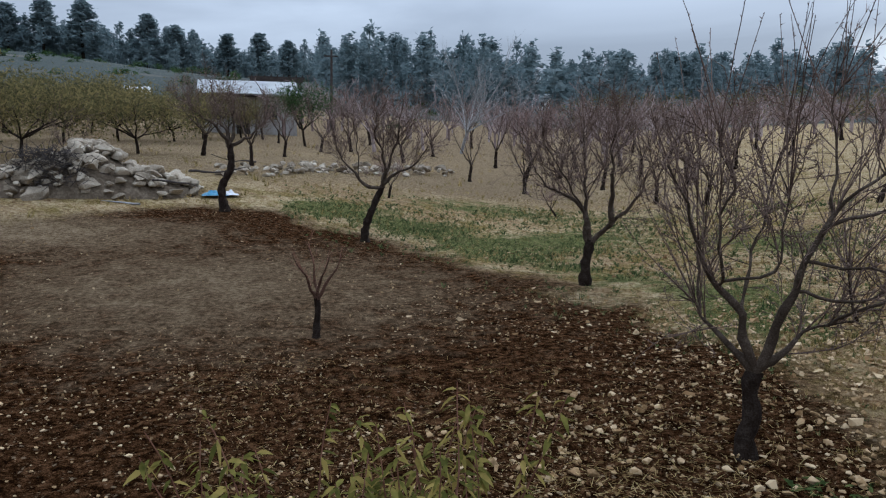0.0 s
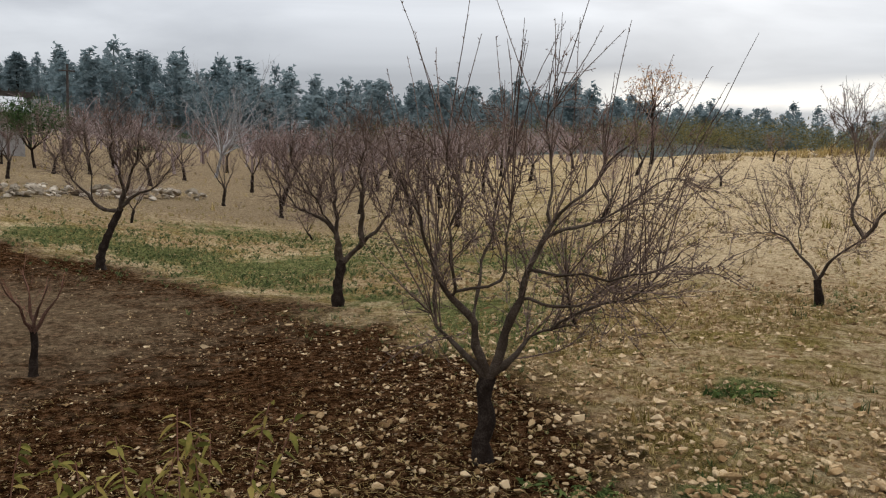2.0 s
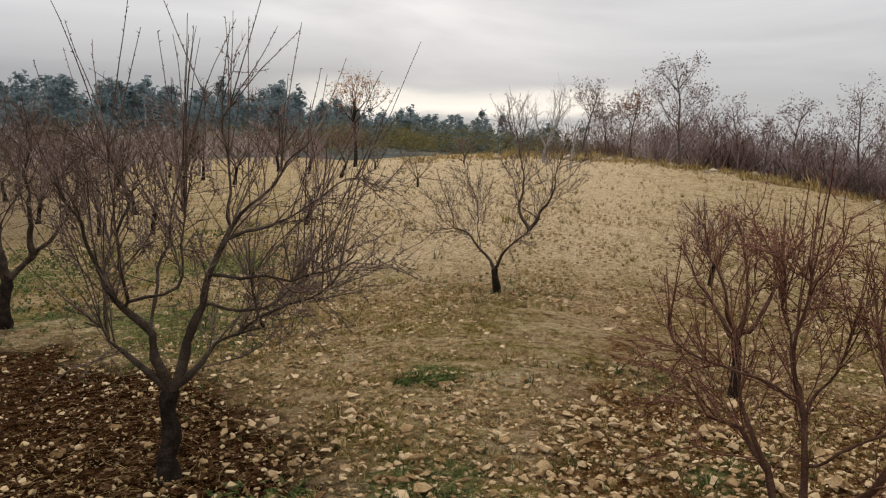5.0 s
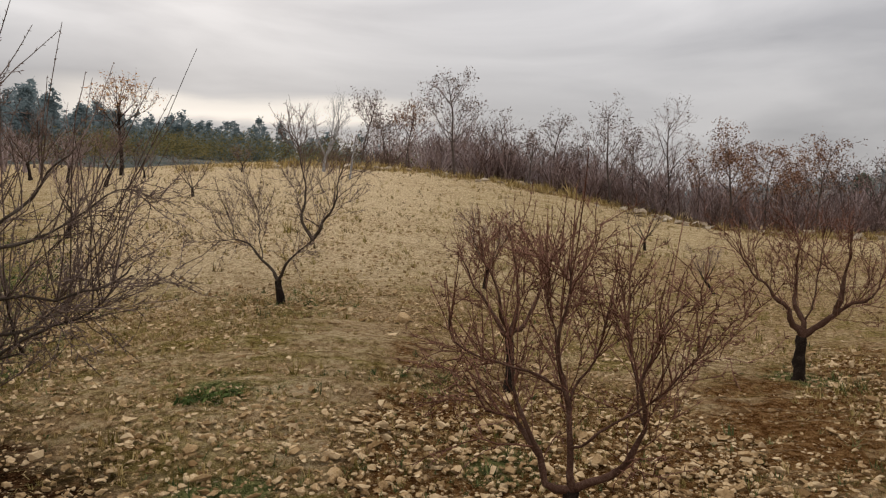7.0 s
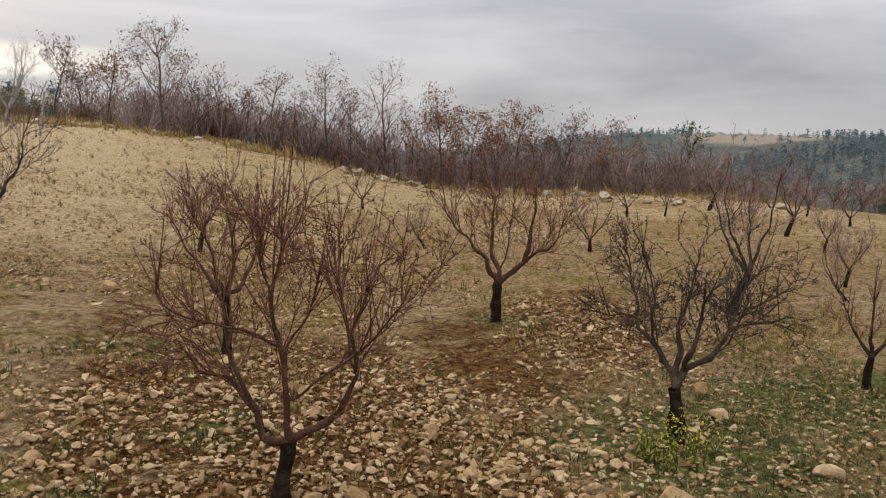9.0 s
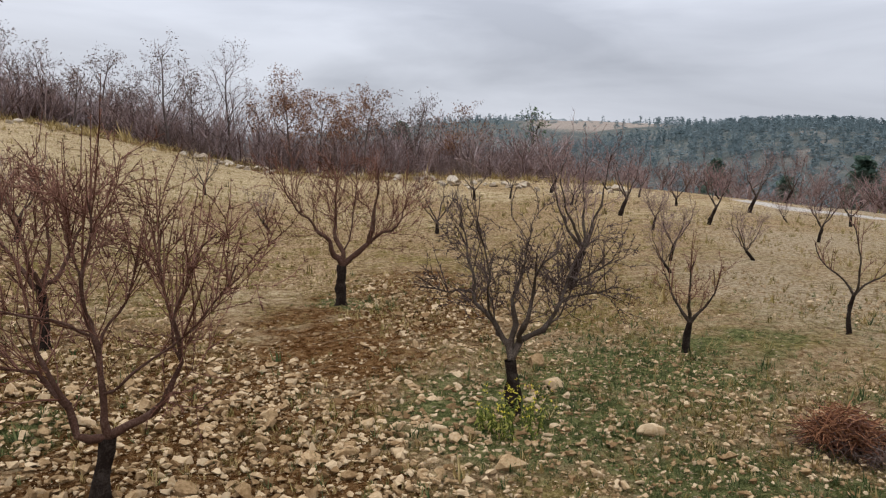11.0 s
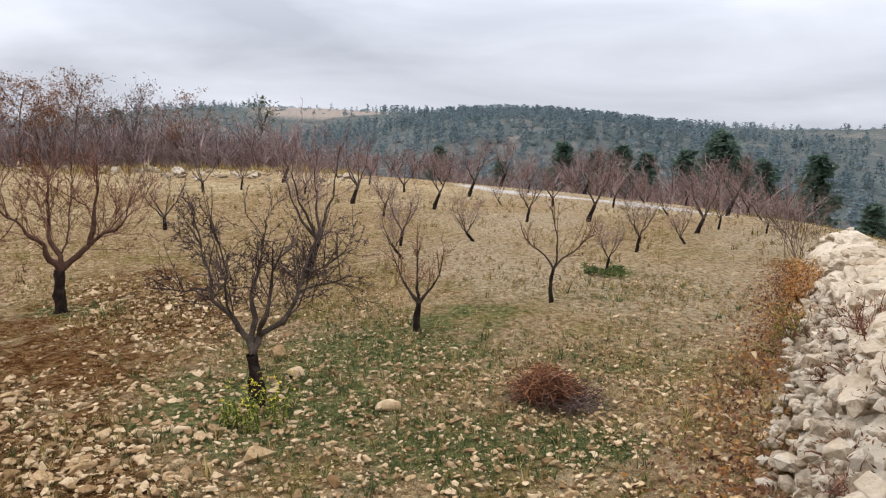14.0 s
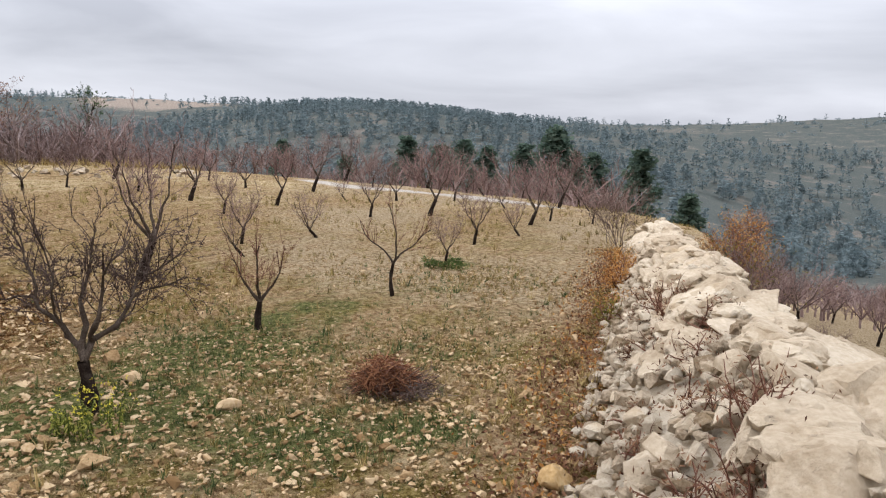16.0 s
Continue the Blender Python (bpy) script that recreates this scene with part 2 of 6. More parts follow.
DARK_GLASS = material("dark_window_glass", ((.01, .01, .012), (.02, .02, .024), (.03, .03, .035)), rough=.12, scale=1, fine=5, bump=0)


def ground_material():
    m = bpy.data.materials.new("field_ground")
    m.use_nodes = True
    n, l = m.node_tree.nodes, m.node_tree.links
    bsdf = n["Principled BSDF"]
    bsdf.inputs["Roughness"].default_value, bsdf.inputs["Specular IOR Level"].default_value = 1.0, .0
    pos = n.new("ShaderNodeNewGeometry").outputs["Position"]

    def noise_at(scale, detail=6, rough=.6):
        t = n.new("ShaderNodeTexNoise")
        t.inputs["Scale"].default_value, t.inputs["Detail"].default_value, t.inputs["Roughness"].default_value = scale, detail, rough
        l.new(pos, t.inputs["Vector"])
        return t.outputs["Fac"]

    def shades(fac, lo, hi, *cols):
        r = n.new("ShaderNodeValToRGB")
        e = r.color_ramp.elements
        while len(e) < len(cols):
            e.new(.5)
        for i, c in enumerate(cols):
            e[i].position, e[i].color = lo + (hi - lo) * i / (len(cols) - 1), (*c, 1)
        l.new(fac, r.inputs["Fac"])
        return r.outputs["Color"]

    def blend(fac, a, b):
        x = n.new("ShaderNodeMix")
        x.data_type = "RGBA"
        l.new(fac, x.inputs["Factor"])
        l.new(a, x.inputs["A"])
        l.new(b, x.inputs["B"])
        return x.outputs["Result"]

    def mask(name, rag, lo=.35, hi=.65):
        """A zone of the ground, its edge broken up by noise."""
        a = n.new("ShaderNodeAttribute")
        a.attribute_name = name
        s = n.new("ShaderNodeMath")
        s.operation = "MULTIPLY_ADD"
        s.inputs[1].default_value = 1.4
        l.new(a.outputs["Fac"], s.inputs[0])
        o = n.new("ShaderNodeMath")
        o.operation = "MULTIPLY_ADD"
        o.inputs[1].default_value, o.inputs[2].default_value = 1.2, -.8
        l.new(rag, o.inputs[0])
        l.new(o.outputs[0], s.inputs[2])
        r = n.new("ShaderNodeMapRange")
        r.inputs["From Min"].default_value, r.inputs["From Max"].default_value = lo, hi
        l.new(s.outputs[0], r.inputs["Value"])
        return r.outputs["Result"]

    # patches are drawn out along the plough's rows
    along, over, rows = n.new("ShaderNodeVectorMath"), n.new("ShaderNodeVectorMath"), n.new("ShaderNodeCombineXYZ")
    for node, way, axis in ((along, (.643 * .28, -.766 * .28, 0), "X"), (over, (.766, .643, 0), "Y")):
        node.operation = "DOT_PRODUCT"
        node.inputs[1].default_value = way
        l.new(pos, node.inputs[0])
        l.new(node.outputs["Value"], rows.inputs[axis])

    def streak_at(scale, lo, hi, most=1.0):
        t = n.new("ShaderNodeTexNoise")
        t.inputs["Scale"].default_value, t.inputs["Detail"].default_value, t.inputs["Roughness"].default_value = scale, 6, .68
        l.new(rows.outputs[0], t.inputs["Vector"])
        r = n.new("ShaderNodeMapRange")
        r.inputs["From Min"].default_value, r.inputs["From Max"].default_value, r.inputs["To Max"].default_value = lo, hi, most
        l.new(t.outputs["Fac"], r.inputs["Value"])
        return r.outputs["Result"]

    wide, mid, clods, grain = noise_at(.35), noise_at(2.2), noise_at(11), noise_at(60, 5, .7)
    sum_up = n.new("ShaderNodeMath")
    sum_up.operation = "MULTIPLY_ADD"
    sum_up.inputs[1].default_value = .8
    shift = n.new("ShaderNodeMath")
    shift.operation = "MULTIPLY_ADD"
    shift.inputs[1].default_value, shift.inputs[2].default_value = .85, -.31
    l.new(clods, shift.inputs[0])
    l.new(grain, sum_up.inputs[0])
    l.new(shift.outputs[0], sum_up.inputs[2])
    fine = sum_up.outputs[0]
    straw = shades(fine, .36, .66, (.25, .17, .083), (.52, .39, .215), (.70, .565, .355))
    soil = shades(fine, .36, .66, (.15, .09, .043), (.36, .238, .124), (.51, .375, .215))
    red = shades(fine, .36, .66, (.045, .017, .0055), (.14, .066, .023), (.30, .172, .07))
    tilled = shades(fine, .40, .68, (.008, .0036, .0016), (.050, .0225, .0092), (.165, .086, .040))
    dusty = shades(fine, .36, .66, (.135, .090, .048), (.255, .184, .108), (.365, .283, .178))
    green = shades(fine, .36, .66, (.045, .05, .018), (.125, .132, .044), (.25, .24, .095))
    wild = shades(mid, .3, .7, (.052, .062, .057), (.085, .095, .086), (.14, .138, .122))
    pale = shades(mid, .3, .7, (.15, .12, .095), (.25, .205, .165), (.38, .33, .275))
    field = blend(mask("straw", mid), soil, straw)
    turf = shades(fine, .36, .66, (.075, .054, .014), (.20, .148, .044), (.37, .285, .105))
    patch = n.new("ShaderNodeMapRange")
    patch.inputs["From Min"].default_value, patch.inputs["From Max"].default_value = .44, .62
    l.new(noise_at(.8, 5, .65), patch.inputs["Value"])
    lawn = n.new("ShaderNodeAttribute")
    lawn.attribute_name = "turf"
    here = n.new("ShaderNodeMath")
    here.operation = "MULTIPLY"
    l.new(patch.outputs["Result"], here.inputs[0])
    l.new(lawn.outputs["Fac"], here.inputs[1])
    field = blend(here.outputs[0], field, turf)
    bare = n.new("ShaderNodeMapRange")
    bare.inputs["From Min"].default_value, bare.inputs["From Max"].default_value = .56, .66
    l.new(noise_at(1.5, 6, .7), bare.inputs["Value"])
    field = blend(bare.outputs["Result"], field, soil)
    # darker tufts and hollows
    tuft = n.new("ShaderNodeMapRange")
    tuft.inputs["From Min"].default_value, tuft.inputs["From Max"].default_value = .58, .70
    tuft.inputs["To Max"].default_value = .75
    l.new(noise_at(3.6, 5, .6), tuft.inputs["Value"])
    field = blend(tuft.outputs["Result"], field, turf)
    field = blend(streak_at(1.7, .52, .62, .9), field, soil)
    field = blend(streak_at(2.6, .53, .63, .9), field, turf)
    field = blend(streak_at(4.3, .57, .66, .8), field, red)
    sand = shades(fine, .36, .66, (.31, .215, .11), (.58, .435, .255), (.73, .585, .375))
    field = blend(mask("sand", mid, .2, 1.0), field, sand)
    field = blend(streak_at(1.1, .55, .68, .7), field, soil)
    field = blend(streak_at(5.2, .60, .68, .6), field, turf)
    ashen = shades(fine, .36, .66, (.18, .125, .066), (.40, .30, .178), (.58, .465, .305))
    field = blend(mask("ashen", noise_at(1.6, 6, .65), .3, .8), field, ashen)
    field = blend(mask("red", mid), field, red)
    field = blend(streak_at(2.3, .56, .66, .55), field, straw)
    field = blend(mask("tilled", mid, .2, .8), field, tilled)
    field = blend(mask("dusty", mid, .05, .95), field, dusty)
    field = blend(mask("green", mid), field, green)
    field = blend(mask("wild", wide), field, wild)
    # terraces and bare rock on the far slopes
    ledge = n.new("ShaderNodeMapRange")
    ledge.inputs["From Min"].default_value, ledge.inputs["From Max"].default_value, ledge.inputs["To Max"].default_value = .52, .66, .5
    l.new(noise_at(.045, 6, .7), ledge.inputs["Value"])
    off = n.new("ShaderNodeAttribute")
    off.attribute_name = "wild"
    bald = n.new("ShaderNodeMath")
    bald.operation = "MULTIPLY"
    l.new(ledge.outputs["Result"], bald.inputs[0])
    l.new(off.outputs["Fac"], bald.inputs[1])
    field = blend(bald.outputs[0], field, pale)
    field = blend(mask("pale", wide), field, pale)
    chalk = shades(fine, .36, .66, (.36, .31, .25), (.58, .52, .44), (.72, .66, .58))
    field = blend(mask("chalk", wide), field, chalk)
    # fine gravel pressed into the soil
    relief = fine
    for size, cut, tone in ((13, .13, (.42, .315, .20)), (31, .15, (.36, .26, .155))):
        cell = n.new("ShaderNodeTexVoronoi")
        cell.inputs["Scale"].default_value = size
        warp = n.new("ShaderNodeVectorMath")
        warp.operation = "MULTIPLY_ADD"
        warp.inputs[1].default_value = (.05, .05, .05)
        l.new(n_color(n, l, pos, 30), warp.inputs[0])
        l.new(pos, warp.inputs[2])
        l.new(warp.outputs["Vector"], cell.inputs["Vector"])
        near_edge = n.new("ShaderNodeMapRange")
        near_edge.inputs["From Min"].default_value, near_edge.inputs["From Max"].default_value = cut + .13, cut + .05
        l.new(cell.outputs["Distance"], near_edge.inputs["Value"])
        some = n.new("ShaderNodeSeparateColor")
        l.new(cell.outputs["Color"], some.inputs["Color"])
        pick = n.new("ShaderNodeMath")
        pick.operation = "GREATER_THAN"
        pick.inputs[1].default_value = .66
        l.new(some.outputs["Red"], pick.inputs[0])
        a = n.new("ShaderNodeAttribute")
        a.attribute_name = "gravel"
        both = n.new("ShaderNodeMath")
        both.operation = "MULTIPLY"
        l.new(near_edge.outputs["Result"], both.inputs[0])
        l.new(pick.outputs[0], both.inputs[1])
        some_here = n.new("ShaderNodeMath")
        some_here.operation = "MULTIPLY"
        l.new(both.outputs[0], some_here.inputs[0])
        l.new(a.outputs["Fac"], some_here.inputs[1])
        chip = n.new("ShaderNodeRGB")
        chip.outputs[0].default_value = (*tone, 1)
        field = blend(some_here.outputs[0], field, chip.outputs[0])
    l.new(field, bsdf.inputs["Base Color"])
    add = n.new("ShaderNodeMath")
    add.operation = "MULTIPLY_ADD"
    add.inputs[1].default_value = .35
    l.new(grain, add.inputs[0])
    l.new(fine, add.inputs[2])
    b = n.new("ShaderNodeBump")
    b.inputs["Strength"].default_value, b.inputs["Distance"].default_value = .9, .09
    l.new(add.outputs[0], b.inputs["Height"])
    l.new(b.outputs["Normal"], bsdf.inputs["Normal"])
    return m


GROUND = ground_material()


# terrain: heights by compass bearing (degrees clockwise from +y) and distance
EYE = 2.5
BEARING = (-40, -15, 10, 30, 45, 60, 75, 90, 110, 130, 150, 235)
REACH = (6, 16, 30, 60, 120, 300, 600, 1500)
RISE = (
    (0, .20, 1.8, 4.0, 9.0, 30, 34, 36),
    (0, .30, 1.9, 4.0, 9, 28, 32, 34),
    (0, .20, .8, 2.6, 6, 20, 24, 26),
    (.05, .7, 1.7, 4.2, 7, 19, 22, 24),
    (.1, 1.0, 2.4, 5.0, 6.5, 12, 14, 14),
    (0, .5, 1.4, 3.6, 3, 0, -2, 0),
    (0, 0, .1, .4, .0, -6, -10, 10),
    (0, 0, 0, -.3, -4, -20, -24, 46),
    (0, -.1, -.4, -1.5, -9, -32, 12, 24),
    (0, -.15, -.7, -3, -13, -38, -16, 4),
    (0, -.5, -2.0, -6, -16, -42, -46, 22),
    (0, -.1, -.2, -1, -4, -8, -5, 5),
)


def height(x, y):
    """The ground's height at x, y (numbers or arrays)."""
    x, y = np.asarray(x, float), np.asarray(y, float)
    far = np.hypot(x, y)
    az = (np.degrees(np.arctan2(x, y)) + 40) % 360 - 40
    b = np.array(BEARING + (BEARING[0] + 360, BEARING[1] + 360), float)
    rise = np.array(RISE + (RISE[0], RISE[1]), float)
    k = np.clip(np.searchsorted(b, az, "right") - 1, 0, len(BEARING) - 1)
    f = (az - b[k]) / (b[k + 1] - b[k])
    lr = np.log(np.array(REACH, float))
    ld = np.clip(np.log(np.maximum(far, .1)), lr[0], lr[-1])
    j = np.clip(np.searchsorted(lr, ld, "right") - 1, 0, len(REACH) - 2)
    g = (ld - lr[j]) / (lr[j + 1] - lr[j])
    n = len(rise) - 1
    cols = []
    for dj in (-1, 0, 1, 2):
        jj = np.clip(j + dj, 0, len(REACH) - 1)
        p = [rise[np.clip(k + o if o >= 0 else np.where(k == 0, len(BEARING) - 1, k - 1), 0, n), jj] for o in (-1, 0, 1, 2)]
        f2 = f
        cols.append(p[1] + .5 * f2 * (p[2] - p[0] + f2 * (2 * p[0] - 5 * p[1] + 4 * p[2] - p[3] + f2 * (3 * (p[1] - p[2]) + p[3] - p[0]))))
    a, b4, c, d = cols
    z = b4 + .5 * g * (c - a + g * (2 * a - 5 * b4 + 4 * c - d + g * (3 * (b4 - c) + d - a)))
    # beyond its far end the field falls away to the valley
    edge = np.interp(az, (84, 90, 97, 105, 115, 125, 131, 136), (62, 54, 47, 41, 35, 29, 26, 24))
    fall = np.clip((far - edge - 1) / 26, 0, 1) * np.clip((az - 84) / 10, 0, 1) * np.clip((200 - az) / 40, 0, 1)
    z = z - 2.0 * fall * fall * (3 - 2 * fall) * np.clip((180 - far) / 90, 0, 1)
    across = -x * math.cos(radians(48)) - y * math.sin(radians(48))
    step = np.clip((across - 1.9) / 2.2, 0, 1)
    return z * np.clip((far - 3) / 4, 0, 1) - 2.4 * step * step * (3 - 2 * step)


def polar(bearing, far):
    """A place on the ground plan, by bearing and distance from the camera's stand."""
    return far * math.sin(radians(bearing)), far * math.cos(radians(bearing))


def ripple(x, y, scale, seed=0.0):
    """Cheap smooth wobble between -1 and 1."""
    return (np.sin(x * scale + 1.7 * np.sin(y * scale * .83 + seed)) + np.sin(y * scale * 1.21 + 1.3 * np.sin(x * scale * .67 + seed * 2))) / 2


def furrow(x, y):
    """The rows of the plough, along the field wall: -1 to 1."""
    return np.sin((.766 * x + .643 * y) * 7.4 + 1.1 * ripple(x, y, .45, 3)) * (.6 + .4 * ripple(x, y, .3, 8))


TILLED = ((-30, 12), (-17, 16.5), (-10, 17.8), (-6.2, 21.3), (-4.6, 20.8), (-2.0, 18.6), (.2, 16.6), (2.3, 13.2), (3.3, 10.4), (3.9, 7.8), (3.9, 6.4), (3.5, 4.6), (3.2, 2.5), (2.0, .5), (0, -2), (-30, -12))


def inside(px, py, outline, soft):
    """1 inside the outline, 0 outside, with an edge that wide."""
    px, py = np.asarray(px, float), np.asarray(py, float)
    best, odd = np.full(px.shape, 1e9), np.zeros(px.shape, bool)
    for (ax, ay), (bx, by) in zip(outline, outline[1:] + outline[:1]):
        ex, ey = bx - ax, by - ay
        k = np.clip(((px - ax) * ex + (py - ay) * ey) / (ex * ex + ey * ey), 0, 1)
        best = np.minimum(best, np.hypot(px - ax - k * ex, py - ay - k * ey))
        cross = (ay > py) != (by > py)
        odd ^= cross & (px < ax + (py - ay) * ex / (ey if ey else 1e-9))
    return np.clip(.5 + np.where(odd, best, -best) / soft, 0, 1)


GREENS = ((-1.9, 21.0, 1.5, .7), (.6, 18.6, 1.4, .75), (2.5, 15.4, 1.2, .65), (4.2, 12.6, 1.0, .5), (-3.2, 21.8, 2.0, .75), (-.6, 20.2, 2.0, .8), (1.6, 17.0, 1.5, .75), (3.3, 14.0, 1.5, .6), (5.5, 6.5, .42, 1.0), (6.9, -.6, 1.6, .85), (8.3, -1.9, 1.9, .72), (5.6, -1.9, 1.3, .68), (9.8, -3.4, 1.6, .54), (7.4, -4.0, 1.2, .5), (10.5, -5.5, 1.5, .45), (5.3, -2.9, .6, .9),
          (12.4, -6.9, .6, .9), (8.8, 9.0, .9, .45), (11.3, 1.8, .6, .8), (6.0, 3.4, .8, .55), (4.0, 4.6, .6, .9), (4.3, 3.6, .6, .8), (9.3, -2.6, 1.0, .7), (8.6, -5.2, .6, .5), (4.6, 12, 1.6, .5), (7.5, 5.2, .8, .5))


def zones(x, y):
    """How much of each kind of ground lies at x, y."""
    far = np.hypot(x, y)
    az = (np.degrees(np.arctan2(x, y)) + 40) % 360 - 40
    z = {}
    z["tilled"] = inside(x + .35 * ripple(x, y, 1.7), y + .35 * ripple(y, x, 1.4, 2), TILLED, 2.4)
    z["dusty"] = np.maximum(.72 * np.exp(-(((x + 9.5) / 5.0) ** 2 + ((y - 17.0) / 2.2) ** 2)), .58 * np.exp(-(((x + 4.0) / 5.5) ** 2 + ((y - 13.0) / 4.6) ** 2)))
    z["dusty"] = np.maximum(z["dusty"], (.78 + .2 * np.clip((far - 45) / 15, 0, 1) + .12 * ripple(x, y, .35, 4)) * np.clip((26 - az) / 18, 0, 1) * np.clip((far - 21) / 8, 0, 1) * np.clip((140 - far) / 20, 0, 1))
    z["dusty"] = np.maximum(z["dusty"], .35 * np.clip((-.669 * x - .743 * y - 2.2) / 2, 0, 1) * np.clip((az - 100) / 10, 0, 1) * np.clip((200 - az) / 10, 0, 1) * np.clip((120 - far) / 40, 0, 1))
    z["gravel"] = np.clip(.55 + .45 * np.clip((az - 25) / 30, 0, 1) - .9 * z["dusty"] + .3 * ripple(x, y, 1.1, 9), .08, 1) * np.clip((40 - far) / 20, 0, 1)
    g = np.zeros_like(far)
    for gx, gy, r, s in GREENS:
        g = np.maximum(g, s * np.exp(-((x - gx) ** 2 + (y - gy) ** 2) / (r * r)))
    g = np.maximum(g, (.44 + .3 * ripple(x, y, .7, 11)) * np.clip((az + 14) / 8, 0, 1) * np.clip((34 - az) / 10, 0, 1) * np.clip((36 - far) / 14, 0, 1) * (1 - z["tilled"]))
    z["green"] = g
    z["turf"] = np.clip(np.clip((30 - far) / 16, .15, 1) + .6 * np.clip((44 - az) / 14, 0, 1) * np.clip((45 - far) / 10, 0, 1), 0, 1)
    z["straw"] = np.clip(.50 + .3 * np.clip((az - 28) / 8, 0, 1) * np.clip((66 - az) / 10, 0, 1) * np.clip((far - 15) / 8, 0, 1) - .22 * np.clip((az - 36) / 14, 0, 1) * np.clip((11 - far) / 4, 0, 1) + .28 * np.clip((far - 8) / 30, 0, 1) + .22 * ripple(x, y, .55, 1) - .30 * np.clip((az - 64) / 16, 0, 1) * np.clip((60 - far) / 30, 0, 1), 0, 1)
    z["red"] = .80 * np.clip((az - 40) / 14, 0, 1) * np.clip((104 - az) / 22, .45, 1) * np.clip((16 + 6 * np.clip((az - 75) / 15, 0, 1) - far) / 10, .15, 1) + .22 * ripple(x, y, .8, 4) * np.clip((az - 40) / 20, 0, 1)
    z["red"] = z["red"] * (1 - .55 * np.clip((az - 88) / 12, 0, 1))
    z["red"] = np.clip(z["red"] + .5 * np.exp(-((far - 52) / 5) ** 2) * np.clip((az - 48) / 10, 0, 1) * np.clip((82 - az) / 10, 0, 1), 0, 1)
    z["sand"] = .95 * np.clip((az - 24) / 10, 0, 1) * np.clip((64 - az) / 14, 0, 1) * np.clip((far - 9) / 9, 0, 1) * np.clip((60 - far) / 6, 0, 1)
    z["wild"] = np.clip((far - 62 - 50 * np.clip((40 - az) / 12, 0, 1)) / 20, 0, 1) * (1 - .12 * np.clip((-2 - az) / 16, 0, 1) * (far > 90) * (far < 260))
    z["pale"] = .16 * np.clip((-2 - az) / 16, 0, 1) * np.clip((far - 100) / 40, 0, 1) * np.clip((280 - far) / 30, 0, 1) + 1.2 * np.clip((far - 900) / 200, 0, 1) * np.exp(-((az - 97) / 5) ** 2) + .5 * np.clip((far - 900) / 200, 0, 1) * np.clip((az - 126) / 6, 0, 1) * (.55 + .4 * ripple(x, y, .012, 6))
    z["ashen"] = (.55 + .2 * ripple(x, y, .6, 12)) * np.clip((az - 88) / 22, 0, 1) * np.clip((far - 5) / 4, 0, 1) * np.clip((60 - far) / 10, 0, 1)
    z["ashen"] = np.maximum(z["ashen"], .95 * np.clip((-.669 * x - .743 * y - 2.2) / 2, 0, 1) * np.clip((az - 120) / 8, 0, 1) * np.clip((200 - az) / 10, 0, 1) * np.clip((75 - far) / 30, 0, 1))
    z["chalk"] = .72 * np.exp(-((far - np.interp(az, (97, 105, 115, 125, 131), (47, 41, 35, 29, 26)) - .3) / 1.5) ** 2) * np.clip((az - 104) / 4, 0, 1) * np.clip((129 - az) / 3, 0, 1)
    return z


def build_ground():
    az = np.concatenate([np.arange(-42, 156, .48), np.arange(156, 318, 4.5)])
    rings = np.concatenate([np.linspace(.6, 3.2, 8), np.geomspace(3.5, 70, 190), np.geomspace(73, 4600, 70)])
    a, r = np.meshgrid(np.radians(az), rings)
    x, y = r * np.sin(a), r * np.cos(a)
    near = np.clip((40 - r) / 30, 0, 1)
    z = height(x, y)
    t = zones(x, y)
    clod = ripple(x, y, 9) * .5 + ripple(x + 5, y, 17, 3) * .3 + ripple(x, y + 3, 29, 1) * .2
    z = z + near * (.026 + .016 * t["tilled"]) * clod + .05 * ripple(x, y, .9, 2) * np.clip((r - 5) / 6, 0, 1) * np.clip((90 - r) / 40, 0, 1)
    z = z + .022 * furrow(x, y) * np.clip((45 - r) / 20, 0, 1) * np.clip((np.degrees(a) - 12) / 20, 0, 1) * np.clip((r - 4) / 3, 0, 1)
    z = z + np.clip((r - 120) / 200, 0, 1) * (1.6 * ripple(x, y, .05, 5) + 1.0 * ripple(x, y, .017, 3))
    nr, na = r.shape
    verts = np.stack([x.ravel(), y.ravel(), z.ravel()], 1)
    verts = np.vstack([verts, [[0, 0, 0]]])
    i, j = np.meshgrid(np.arange(nr - 1), np.arange(na), indexing="ij")
    q = np.stack([i * na + j, (i + 1) * na + j, (i + 1) * na + (j + 1) % na, i * na + (j + 1) % na], -1).reshape(-1, 4)[:, ::-1]
    faces = q.tolist() + [[k, (k + 1) % na, nr * na] for k in range(na)]
    me = bpy.data.meshes.new("ground")
    me.from_pydata(verts.tolist(), [], faces)
    for key, v in t.items():
        me.attributes.new(key, "FLOAT", "POINT").data.foreach_set("value", np.append(v.ravel(), v.ravel()[0]).astype(np.float32))
    me.materials.append(GROUND)
    me.shade_smooth()
    return tagged(new("ground", me), "stony field of dry grass and tilled red-brown earth", "ground", kind="structure")


build_ground()


# building kit
def mesh_of(name, verts, faces, mat, smooth=False):
    me = bpy.data.meshes.new(name)
    me.from_pydata([tuple(v) for v in verts] if not isinstance(verts, np.ndarray) else verts.tolist(), [], faces)
    me.materials.append(mat)
    if smooth:
        me.shade_smooth()
    return me


